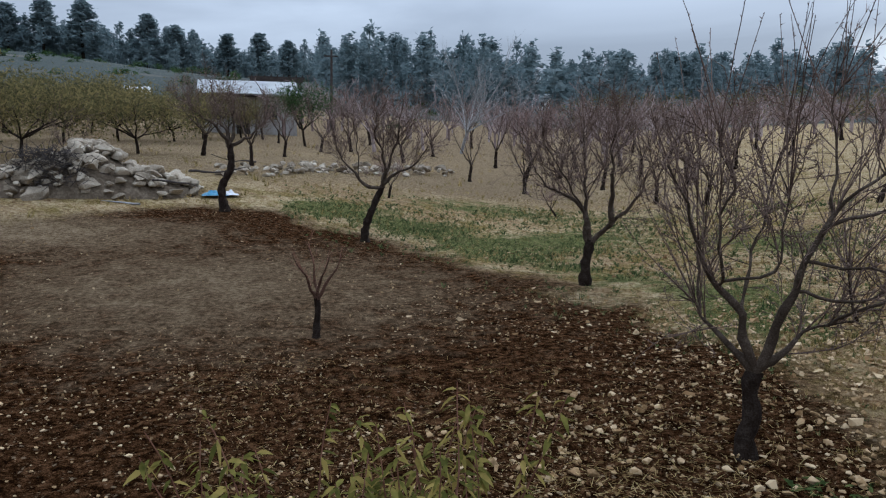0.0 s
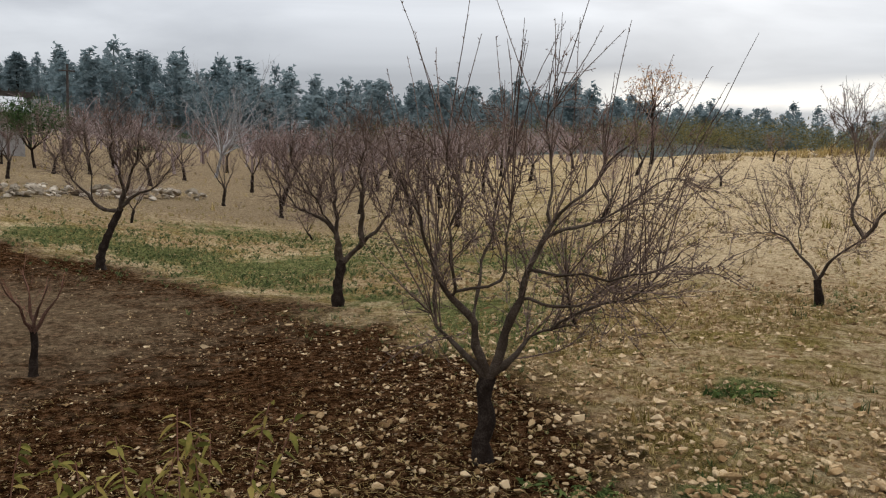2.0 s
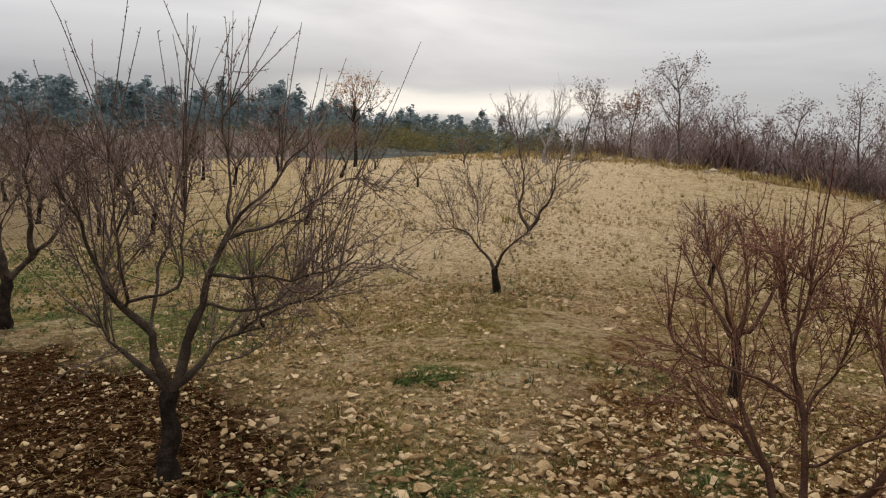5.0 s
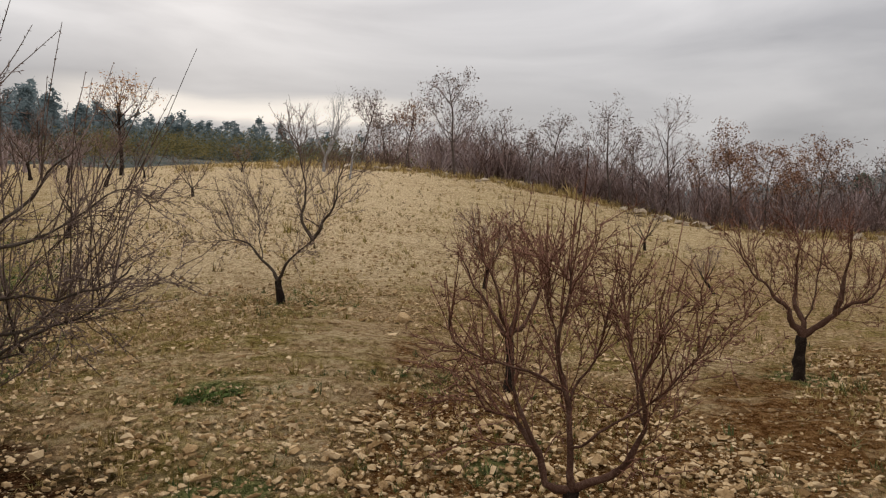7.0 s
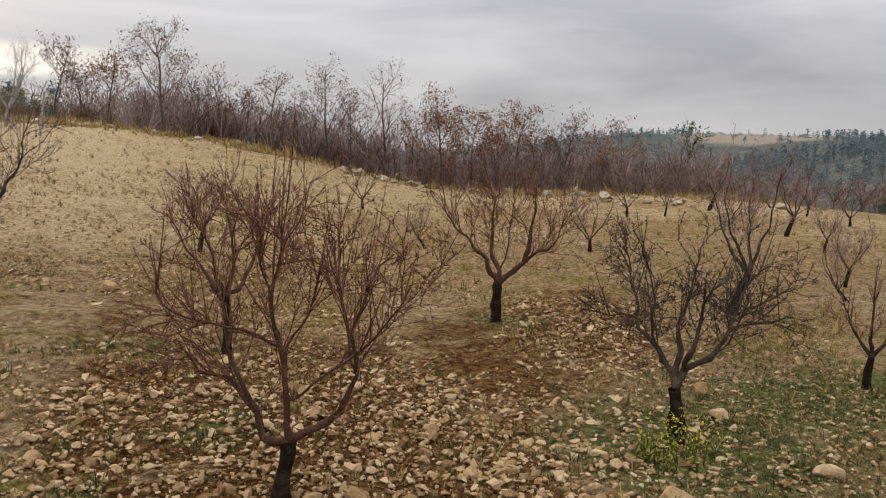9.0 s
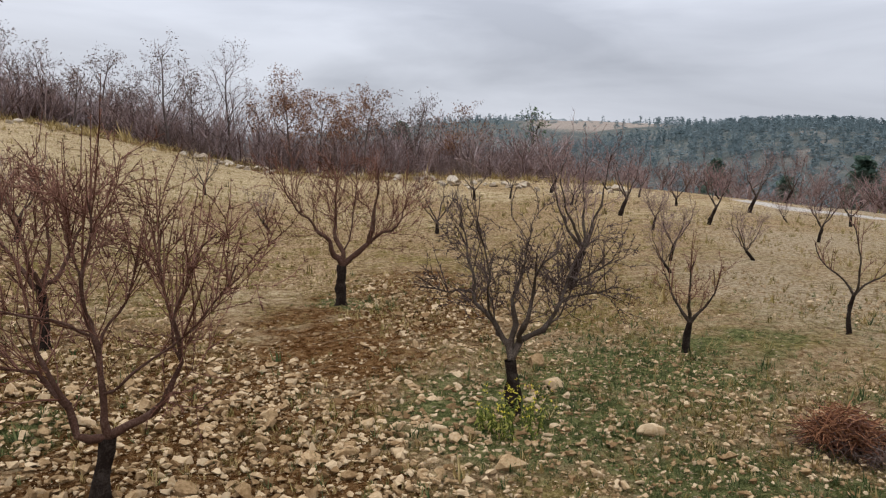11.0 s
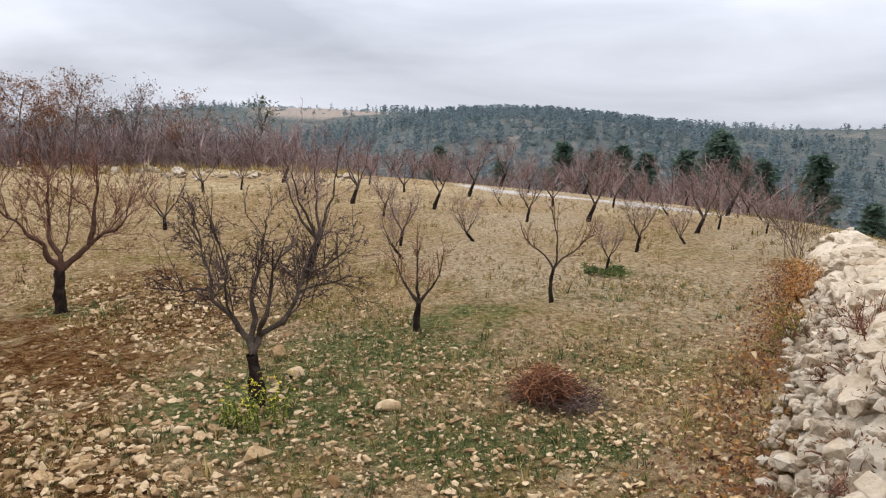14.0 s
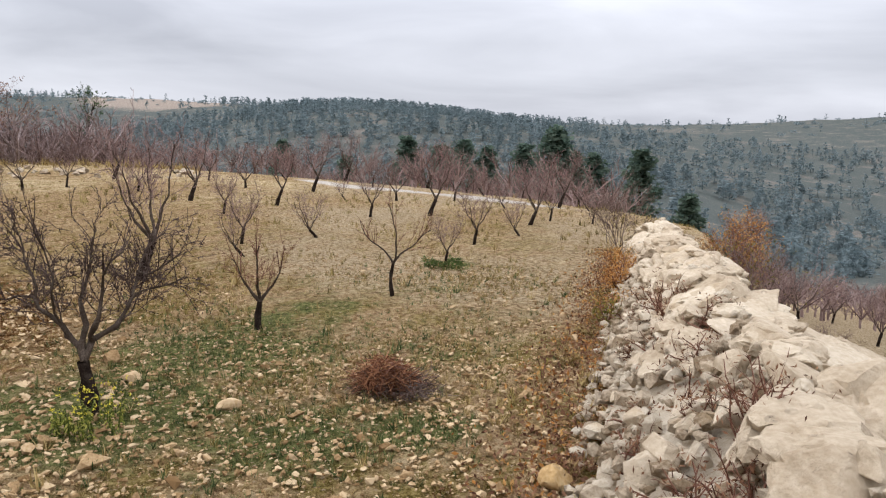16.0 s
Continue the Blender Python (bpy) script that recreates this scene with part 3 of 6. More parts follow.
def part(name, bm, mat, parent, label=""):
    """A bmesh, or a mesh that is ready, as one part under a thing."""
    if isinstance(bm, bpy.types.Mesh):
        me = bm
    else:
        me = bpy.data.meshes.new(name)
        bm.to_mesh(me)
        bm.free()
        me.materials.append(mat)
    ob = new(name, me)
    ob.parent = parent
    return tagged(ob, label)


def thing(name, label, category, group="", kind=""):
    return tagged(new(name), label, category, group, kind)


def box(bm, x0, x1, y0, y1, z0, z1, bevel=0.0):
    r = bmesh.ops.create_cube(bm, size=1)
    for v in r["verts"]:
        v.co = ((x0 + x1) / 2 + v.co.x * (x1 - x0), (y0 + y1) / 2 + v.co.y * (y1 - y0), (z0 + z1) / 2 + v.co.z * (z1 - z0))
    if bevel:
        edges = list({e for v in r["verts"] for e in v.link_edges})
        bmesh.ops.bevel(bm, geom=edges, offset=bevel, segments=2, affect="EDGES")
    return bm


class Tubes:
    """Collects tapering round branches into one mesh."""

    def __init__(self):
        self.v, self.f, self.n = [], [], 0

    def add(self, pts, radii, sides):
        p = np.asarray(pts, float)
        r = np.asarray(radii, float)
        d = np.gradient(p, axis=0)
        d /= np.linalg.norm(d, axis=1)[:, None] + 1e-9
        ref = np.array([1.0, .13, .07]) if abs(d[0][0]) < .8 else np.array([.1, 1.0, .05])
        u = np.cross(d, ref)
        u /= np.linalg.norm(u, axis=1)[:, None] + 1e-9
        w = np.cross(d, u)
        ang = np.arange(sides) * 2 * np.pi / sides
        ring = p[:, None] + r[:, None, None] * (u[:, None] * np.cos(ang)[None, :, None] + w[:, None] * np.sin(ang)[None, :, None])
        self.v.append(ring.reshape(-1, 3))
        k, n = len(p), self.n
        for i in range(k - 1):
            for j in range(sides):
                self.f.append((n + i * sides + j, n + i * sides + (j + 1) % sides, n + (i + 1) * sides + (j + 1) % sides, n + (i + 1) * sides + j))
        self.n += k * sides

    def spike(self, a, b, r):
        """A short pointed twig."""
        a, b = np.asarray(a, float), np.asarray(b, float)
        d = (b - a) / (np.linalg.norm(b - a) + 1e-9)
        u = np.cross(d, (.3, .9, .2) if abs(d[1]) < .8 else (1, .1, .2))
        u /= np.linalg.norm(u)
        w = np.cross(d, u)
        self.v.append(np.array([a + r * u, a + r * (-.5 * u + .87 * w), a + r * (-.5 * u - .87 * w), b]))
        n = self.n
        self.f += [(n, n + 1, n + 3), (n + 1, n + 2, n + 3), (n + 2, n, n + 3)]
        self.n += 4

    def mesh(self, name, mat):
        return mesh_of(name, np.vstack(self.v), self.f, mat, True)


def bend(rng, p, d, length, steps, wobble, lift):
    """A wandering branch from p along d."""
    p, d = np.array(p, float), np.array(d, float)
    out = [p.copy()]
    for _ in range(steps):
        d = d + wobble * rng.normal(size=3)
        d[2] += lift
        d /= np.linalg.norm(d)
        p = p + d * length / steps
        out.append(p.copy())
    return out


def resample(pts, step):
    """A smooth curve through pts in steps of about that length."""
    p = np.asarray(pts, float)
    q = np.vstack([2 * p[0] - p[1], p, 2 * p[-1] - p[-2]])
    out = []
    for i in range(1, len(q) - 2):
        k = max(1, int(np.linalg.norm(q[i + 1] - q[i]) / step))
        for f in np.arange(k) / k:
            a, b, c, d = q[i - 1], q[i], q[i + 1], q[i + 2]
            out.append(b + .5 * f * (c - a + f * (2 * a - 5 * b + 4 * c - d + f * (3 * (b - c) + d - a))))
    out.append(p[-1])
    return np.array(out)


def side_way(rng, along, spread, lift):
    """A direction that leaves a branch sideways, turned towards the sky by lift."""
    a = along / (np.linalg.norm(along) + 1e-9)
    s = rng.normal(size=3)
    s -= a * (s @ a)
    s /= np.linalg.norm(s) + 1e-9
    d = a * math.cos(spread) + s * math.sin(spread)
    d[2] += lift
    return d / np.linalg.norm(d)


def sprout(tubes, rng, path, radius, levels, tips=None, twigs=None):
    """Side branches along a branch, level by level. A level: number a metre, length from, to, lift, wobble."""
    if not levels:
        return
    per, lo, hi, lift, wobble = levels[0]
    seg = np.linalg.norm(np.diff(path, axis=0), axis=1)
    total = seg.sum()
    for _ in range(rng.poisson(per * total)):
        s = rng.uniform(.18, 1) ** .8
        i = min(len(seg) - 1, int(s * len(seg)))
        base = path[i] + (path[i + 1] - path[i]) * rng.random()
        d = side_way(rng, path[i + 1] - path[i], rng.uniform(.45, 1.05), lift)
        length = rng.uniform(lo, hi) * (1.15 - .45 * s)
        r0 = max(.0032, min(radius * .5, length * .0085 + .001))
        steps = max(1, min(6, int(length / .12)))
        q = np.array(bend(rng, base, d, length, steps, wobble, lift * .35))
        if len(q) == 2:
            tubes.spike(q[0], q[1], r0 * 1.25)
        else:
            tubes.add(q, np.linspace(r0, max(.0024, r0 * .45), len(q)), 4 if r0 > .012 else 3)
        if twigs is not None:
            twigs.append(q)
        sprout(tubes, rng, q, r0, levels[1:], tips, twigs)
        if tips is not None and len(levels) == 1:
            tips.append(q[-1])


def shoot_up(tubes, rng, path, count, lo, hi, fan, twigs):
    """Straight young shoots that rise from the outer half of a limb."""
    for _ in range(count):
        s = rng.uniform(.5, 1)
        i = min(len(path) - 2, int(s * (len(path) - 1)))
        along = path[i + 1] - path[i]
        along /= np.linalg.norm(along) + 1e-9
        d = along * .55 + rng.normal(size=3) * (fan, fan, .1) + (0, 0, .85)
        q = np.array(bend(rng, path[i], d / np.linalg.norm(d), rng.uniform(lo, hi), 6, .045, .02))
        tubes.add(q, np.linspace(.0062, .0024, len(q)), 3)
        twigs.append(q)


def stud(tubes, rng, twigs, gap, most):
    """Short spurs and buds along the twigs, at about that spacing."""
    left = most
    for k in rng.permutation(len(twigs)):
        q = twigs[k]
        seg = np.diff(q, axis=0)
        long = np.linalg.norm(seg, axis=1)
        n = int(long.sum() / gap)
        if not n or left < n:
            continue
        left -= n
        for s in (np.arange(n) + rng.uniform(.2, .8, n)) / n:
            i = min(len(seg) - 1, int(s * len(seg)))
            p = q[i] + seg[i] * rng.random()
            tubes.spike(p, p + side_way(rng, seg[i], rng.uniform(.7, 1.3), .1) * rng.uniform(.014, .036), .0052)


def leaf_cloud(rng, places, size, each, spread, flat=.6):
    """Small pointed leaves strewn round the places, as verts and faces."""
    p = np.repeat(np.asarray(places, float), each, axis=0)
    p = p + rng.normal(size=p.shape) * spread
    n = len(p)
    a = rng.normal(size=(n, 3))
    a /= np.linalg.norm(a, axis=1)[:, None]
    b = np.cross(a, rng.normal(size=(n, 3)))
    b /= np.linalg.norm(b, axis=1)[:, None]
    s = size * rng.uniform(.6, 1.35, (n, 1))
    v = np.stack([p - a * s, p + b * s * flat * .5, p + a * s, p - b * s * flat * .5], 1).reshape(-1, 3)
    i = np.arange(n) * 4
    return v, np.stack([i, i + 1, i + 2, i + 3], 1).tolist()


def needle_cloud(rng, places, size, each, spread):
    """Ragged tufts: loose triangles round the places, as verts and faces."""
    p = np.repeat(np.asarray(places, float), each, axis=0)
    p = p + rng.normal(size=p.shape) * spread
    n = len(p)
    a, b = rng.normal(size=(n, 3)) * (1, 1, .45), rng.normal(size=(n, 3)) * (1, 1, .45)
    a /= np.linalg.norm(a, axis=1)[:, None]
    b /= np.linalg.norm(b, axis=1)[:, None]
    s = size * rng.uniform(.6, 1.4, (n, 1))
    v = np.stack([p - a * s * .6, p + a * s * .6 + b * s * .3, p + b * s], 1).reshape(-1, 3)
    return v, (np.arange(n)[:, None] * 3 + np.arange(3)[None]).tolist()


def almond(name, label, seed, trunk, radius, limbs, levels, twig=TWIG_BROWN, bark=BARK_DARK, limb_bark=BARK_GREY, group="", spurs=0, shoots=0, rise=(.35, .9), fan=.25, kink=.024, stout=.44):
    """A bare fruit tree at the origin. trunk and limbs: lines of (across, up[, away]) in metres; limbs start on the trunk or on another limb."""
    rng = np.random.default_rng(seed)
    root = thing(name, label, "tree", group)
    tp = resample([(p[0], p[2] if len(p) > 2 else 0.0, p[1]) for p in ((trunk[0][0], -.08), *trunk)], .07)
    tr = radius * (1 + .55 * np.exp(-np.linspace(0, 1, len(tp)) * 6)) * np.linspace(1, .82, len(tp)) * (1 + .09 * np.sin(np.arange(len(tp)) * 1.9 + seed))
    body = Tubes()
    body.add(tp, tr, 11)
    gnarl = np.repeat(tp, 11, axis=0)
    body.v[0] = gnarl + (body.v[0] - gnarl) * (1 + .13 * rng.normal(size=(len(gnarl), 1)).clip(-1.6, 1.6))
    part("trunk", body.mesh("trunk", bark), None, root)
    crown, twigs = Tubes(), []
    curves = []
    for k, line in enumerate(limbs):
        depth = rng.uniform(-1, 1) if len(limbs) > 2 else rng.uniform(-.5, .5)
        z0 = line[0][1]
        pts = [(p[0], p[2] if len(p) > 2 else depth * .55 * (p[1] - z0 + .6 * abs(p[0] - line[0][0])), p[1]) for p in line]
        at = min(curves + [tp[-3:]], key=lambda c: np.hypot(c[:, 0] - pts[0][0], c[:, 2] - pts[0][2]).min())
        i = int(np.hypot(at[:, 0] - pts[0][0], at[:, 2] - pts[0][2]).argmin())
        shift = at[i] - np.array(pts[0], float)
        q = resample(np.array(pts, float) + shift, .09)
        wig = rng.normal(size=q.shape) * kink
        wig[1:-1] = .25 * wig[:-2] + .5 * wig[1:-1] + .25 * wig[2:]
        q[1:] += wig[1:]
        curves.append(q)
        r0 = radius * (stout if k < 4 else stout * .34)
        rr = (.006 + (r0 - .006) * (1 - np.linspace(0, 1, len(q))) ** 1.5) * (1 + .08 * np.sin(np.arange(len(q)) * 2.3 + k)) * (1 + .07 * rng.normal(size=len(q)).clip(-1.5, 1.5))
        t = Tubes()
        t.add(q, rr, 7)
        mid_line = np.repeat(q, 7, axis=0)
        t.v[0] = mid_line + (t.v[0] - mid_line) * (1 + .09 * rng.normal(size=(len(mid_line), 1)).clip(-1.6, 1.6))
        part("limb", t.mesh("limb", limb_bark), None, root)
        sprout(crown, rng, q, r0 * .7, levels, None, twigs)
        shoot_up(crown, rng, q, shoots, rise[0], rise[1], fan, twigs)
    if spurs:
        stud(crown, rng, twigs, .05, spurs)
    tagged(part("crown", crown.mesh("crown", twig), None, root), kind="stuff")
    return root


def stand(bearing, far, turn=None, size=1.0, sink=.0):
    """The pose of a thing on the ground there. Without a turn its across-axis lies square to the camera's line of sight."""
    x, y = polar(bearing, far)
    return Matrix.Translation((x, y, float(height(x, y)) - sink)) @ Matrix.Rotation(radians(-bearing if turn is None else turn), 4, "Z") @ Matrix.Scale(size, 4)


def strew(name, shapes, rows, mat, label, category, kind="stuff"):
    """Many small pieces in one mesh. shapes: (verts, faces); rows: which, x, y, z, turn, sx, sy, sz."""
    vs, fs, n = [], [], 0
    rows = np.asarray(rows, float)
    for k, (v, f) in enumerate(shapes):
        mine = rows[rows[:, 0].astype(int) == k]
        if not len(mine):
            continue
        c, s = np.cos(mine[:, 4]), np.sin(mine[:, 4])
        p = v[None] * mine[:, None, 5:8]
        q = np.stack([p[..., 0] * c[:, None] - p[..., 1] * s[:, None], p[..., 0] * s[:, None] + p[..., 1] * c[:, None], p[..., 2]], -1) + mine[:, None, 1:4]
        vs.append(q.reshape(-1, 3))
        base = n + np.arange(len(mine)) * len(v)
        by = {}
        for g in f:
            by.setdefault(len(g), []).append(g)
        for size, g in by.items():
            fs += (base[:, None, None] + np.array(g)[None]).reshape(-1, size).tolist()
        n += len(mine) * len(v)
    return tagged(new(name, mesh_of(name, np.vstack(vs), fs, mat)), label, category, kind=kind)


def hull_rock(rng, points=13, flat=.6):
    """An angular broken stone, about 1 across."""
    bm = bmesh.new()
    for _ in range(points):
        d = rng.normal(size=3)
        d *= .5 * rng.uniform(.82, 1.05) / np.linalg.norm(d)
        bm.verts.new((d[0] * rng.uniform(.9, 1.1), d[1] * .8, d[2] * flat))
    bmesh.ops.convex_hull(bm, input=bm.verts[:])
    loose = [v for v in bm.verts if not v.link_faces]
    bmesh.ops.delete(bm, geom=loose, context="VERTS")
    bm.verts.index_update()
    v = np.array([tuple(w.co) for w in bm.verts])
    f = [[w.index for w in face.verts] for face in bm.faces]
    bm.free()
    return v, f


def boulder_mesh(seed, cuts=3, rough=.22, pits=.05, ledge=.05, groove=.03):
    """A weathered rock with worn edges, hollows and pits, about 1 across."""
    rng = np.random.default_rng(seed)
    bm = bmesh.new()
    bmesh.ops.create_icosphere(bm, subdivisions=cuts, radius=.5)
    planes = [(Vector(rng.normal(size=3)).normalized(), rng.uniform(.24, .42)) for _ in range(13)]
    off = Vector(rng.uniform(-50, 50, 3))
    for v in bm.verts:
        p = v.co.copy()
        for nrm, dist in planes:
            d = p.dot(nrm)
            if d > dist:
                p -= nrm * (d - dist) * .94
        s = noise.fractal(p * 2.6 + off, 1.0, 2.0, 5)
        h = noise.noise(p * 9 + off)
        flat = Vector((p.x * 2.0, p.y * 2.0, p.z * 3.6)) + off
        near, _ = noise.voronoi(flat)
        crack = min(1, (near[1] - near[0]) / .10)
        step = noise.noise(Vector((p.x * 1.2, p.y * 1.2, p.z * 11)) + off)
        grain = noise.hetero_terrain(p * 6 + off, .9, 2.1, 4, .6)
        p *= 1 + rough * s * .6 + ledge * step + .045 * grain + .05 * noise.cell(flat) - pits * max(0, h - .15) * 2 - pits * .8 * max(0, noise.noise(p * 22 + off) - .2) - groove * (1 - crack)
        v.co = p
    me = bpy.data.meshes.new("rock")
    bm.to_mesh(me)
    bm.free()
    me.materials.append(BOULDER)
    me.shade_smooth()
    me.set_sharp_from_angle(angle=radians(32))
    return me


def crag_mesh(seed, points=16, cuts=4, rough=.05):
    """A broken block of limestone with flat faces, worn arrises, clefts and solution holes, about 1 across."""
    rng = np.random.default_rng(seed)
    bm = bmesh.new()
    for _ in range(points):
        d = rng.normal(size=3)
        d *= .5 * rng.uniform(.85, 1.08) / np.linalg.norm(d)
        bm.verts.new((d[0] * 1.1, d[1], d[2] * .85))
    bmesh.ops.convex_hull(bm, input=bm.verts[:])
    bmesh.ops.delete(bm, geom=[v for v in bm.verts if not v.link_faces], context="VERTS")
    bmesh.ops.dissolve_limit(bm, angle_limit=radians(12), verts=bm.verts[:], edges=bm.edges[:])
    bmesh.ops.bevel(bm, geom=bm.edges[:], offset=.03, segments=1, affect="EDGES", clamp_overlap=True)
    bmesh.ops.triangulate(bm, faces=bm.faces[:])
    long = [e for e in bm.edges if e.calc_length() > .12]
    bmesh.ops.subdivide_edges(bm, edges=long, cuts=cuts, use_grid_fill=True)
    bmesh.ops.triangulate(bm, faces=bm.faces[:])
    off = Vector(rng.uniform(-50, 50, 3))
    for v in bm.verts:
        p = v.co.copy()
        near, _ = noise.voronoi(Vector((p.x * 1.7, p.y * 1.7, p.z * 2.8)) + off)
        cleft = max(0, 1 - (near[1] - near[0]) / .09)
        hole = max(0, noise.noise(p * 8 + off) - .32) * .7
        out = rough * noise.fractal(p * 3 + off, 1, 2, 4) + rough * .55 * noise.fractal(p * 10 + off, .8, 2, 3)
        p *= min(1, .62 / max(.01, p.length))
        v.co = p * (1 + 1.6 * out - .14 * cleft - hole)
    me = bpy.data.meshes.new("rock")
    bm.to_mesh(me)
    bm.free()
    me.materials.append(BOULDER)
    me.shade_smooth()
    me.set_sharp_from_angle(angle=radians(28))
    return me


# the trees of the near field
FULL = ((13, .4, 1.1, .18, .22), (14, .16, .5, .13, .22), (9, .05, .2, .1, .24))
TALL = ((10, .28, .85, .1, .2), (12, .12, .45, .12, .22), (7, .04, .18, .1, .24))
LIGHT = ((11, .35, .95, .2, .22), (12, .16, .5, .15, .22), (7, .05, .2, .1, .2))
RED = ((10, .25, .8, .14, .22), (12, .14, .45, .12, .24), (6, .05, .16, .12, .22))
GNARLED = ((12, .2, .6, .12, .34), (13, .1, .34, .06, .34), (8, .04, .13, .05, .3))


def put(tree, m):
    tree.matrix_basis = m
    return tree


put(almond("almond_tree", "tall bare almond tree with dark forked trunk in tilled earth", 11,
           ((0, 0), (-.015, .18), (.035, .36), (.005, .55), (.03, .74)), .078,
           (((.03, .72), (-.15, .88), (-.41, 1.19), (-.46, 1.27), (-.59, 1.29)),
            ((.03, .72), (-.06, 1.0), (-.15, 1.29), (-.24, 1.41), (-.43, 1.79), (-.52, 2.16), (-.63, 2.4)),
            ((.03, .72), (.19, 1.11), (.26, 1.41), (.33, 1.67), (.46, 1.9), (.6, 2.14), (.83, 2.4), (1.13, 2.75)),
            ((.03, .72), (.22, .86), (.39, 1.02), (.57, 1.1), (.76, 1.11)),
            ((-.43, 1.2), (-.49, 1.52), (-.44, 1.79), (-.53, 2.08), (-.66, 2.4)),
            ((-.21, 1.5), (-.05, 1.57, -.1), (.16, 1.67, -.15), (.22, 2.0, -.2), (.2, 2.4, -.25)),
            ((.46, 1.9), (.51, 2.37, .15), (.48, 2.75, .2), (.56, 3.04, .25)),
            ((-.1, 1.2), (-.06, 1.67, .3), (.02, 2.05, .45), (.1, 2.37, .5), (.25, 2.75, .5)),
            ((-.28, 1.5), (-.31, 1.87, -.2), (-.25, 2.31, -.3), (-.37, 2.69, -.3)),
            ((.76, 1.11), (.71, 1.32, -.1), (.64, 1.61, -.15)),
            ((.6, 1.1), (.74, 1.26, -.2), (1.07, 1.41, -.35), (1.33, 1.58, -.4), (1.6, 1.8, -.4)),
            ((.27, 1.42), (.71, 1.38, .2), (1.07, 1.55, .4), (1.5, 1.8, .5)),
            ((.35, 1.68), (.77, 1.68, -.3), (1.21, 1.73, -.5), (1.47, 1.87, -.6)),
            ((.46, 1.9), (.95, 2.05, .3), (1.36, 2.29, .5), (1.7, 2.42, .6))),
           TALL, spurs=9000, shoots=8, rise=(.6, 1.45), fan=.3, kink=.03, stout=.60), stand(22.33, 6.6, sink=.03))
put(almond("almond_tree", "bare almond tree leaning at the edge of tilled earth", 12,
           ((0, 0), (.03, .35), (.22, .85), (.42, 1.3)), .085,
           (((.4, 1.25), (.1, 1.32), (-.12, 1.45), (-.5, 1.9), (-.75, 2.6)), ((.4, 1.25), (.5, 1.75), (.3, 2.4), (.2, 3.2)),
            ((.4, 1.25), (.75, 1.6), (1.1, 1.8), (1.45, 2.3)), ((.42, 1.3), (.6, 1.9), (.8, 2.6), (.85, 3.3)), ((-.05, 1.42), (-.1, 2.0), (-.2, 2.9))),
           FULL, shoots=5, kink=.04, stout=.6), stand(-5.85, 17.94))
put(almond("almond_tree", "bare almond tree with a curved dark trunk", 13,
           ((0, 0), (-.06, .6), (.18, 1.1), (.17, 1.75)), .10,
           (((.15, 1.6), (-.1, 2.1), (-.5, 2.4), (-.9, 2.8)), ((.17, 1.7), (.25, 2.3), (.2, 3.2)), ((.16, 1.4), (.5, 1.65), (.85, 1.85), (1.15, 2.4)),
            ((.17, 1.7), (-.05, 2.4), (-.3, 3.2))), FULL, shoots=5, kink=.045, stout=.6), stand(-15.83, 21.26))
put(almond("almond_tree", "bare almond tree with a thick forked trunk", 14,
           ((0, 0), (0, .4), (.07, .86)), .095,
           (((.07, .82), (-.04, 1.3), (-.3, 1.65), (-.72, 1.85), (-1.05, 2.3)), ((.07, .82), (-.02, 1.5), (-.05, 2.2), (-.1, 3.1)),
            ((.07, .82), (.38, 1.2), (.72, 1.5), (1.0, 2.0), (1.1, 2.6)), ((.38, 1.2), (.4, 1.8), (.35, 2.5), (.4, 3.2)), ((-.04, 1.3), (-.5, 2.1), (-.8, 2.8))),
           FULL, shoots=7, rise=(.4, 1.0), kink=.04, stout=.62), stand(10.58, 13.63))
put(almond("young_almond_tree", "small pruned almond sapling in bare tilled earth", 15,
           ((0, 0), (.02, .3), (0, .55)), .045,
           (((0, .5), (-.12, .75), (-.3, 1.15)), ((0, .5), (.1, .7), (.38, 1.1)), ((0, .5), (-.03, .85), (-.12, 1.2)), ((0, .5), (.12, .9), (.15, 1.1))),
           ((7, .15, .4, .3, .15), (4, .08, .2, .2, .2)), twig=TWIG_RED, limb_bark=BARK_RED, stout=.62, shoots=2, rise=(.2, .4)), stand(-9.45, 10.25))
put(almond("almond_tree", "open vase-shaped bare almond tree in the straw field", 16,
           ((0, 0), (-.02, .2), (-.04, .36)), .06,
           (((-.04, .33), (-.32, .7), (-.6, .95), (-.85, 1.4)), ((-.04, .33), (.2, .73), (.55, 1.03), (.62, 1.2)), ((.5, 1.0), (.36, 1.35), (.4, 1.9), (.3, 2.6)),
            ((.5, 1.0), (.8, 1.5), (.95, 2.1)), ((-.32, .7), (-.35, 1.3), (-.5, 1.8))), LIGHT, twig=TWIG_BROWN, spurs=3000, shoots=4, kink=.035, stout=.48), stand(44.16, 12.59))
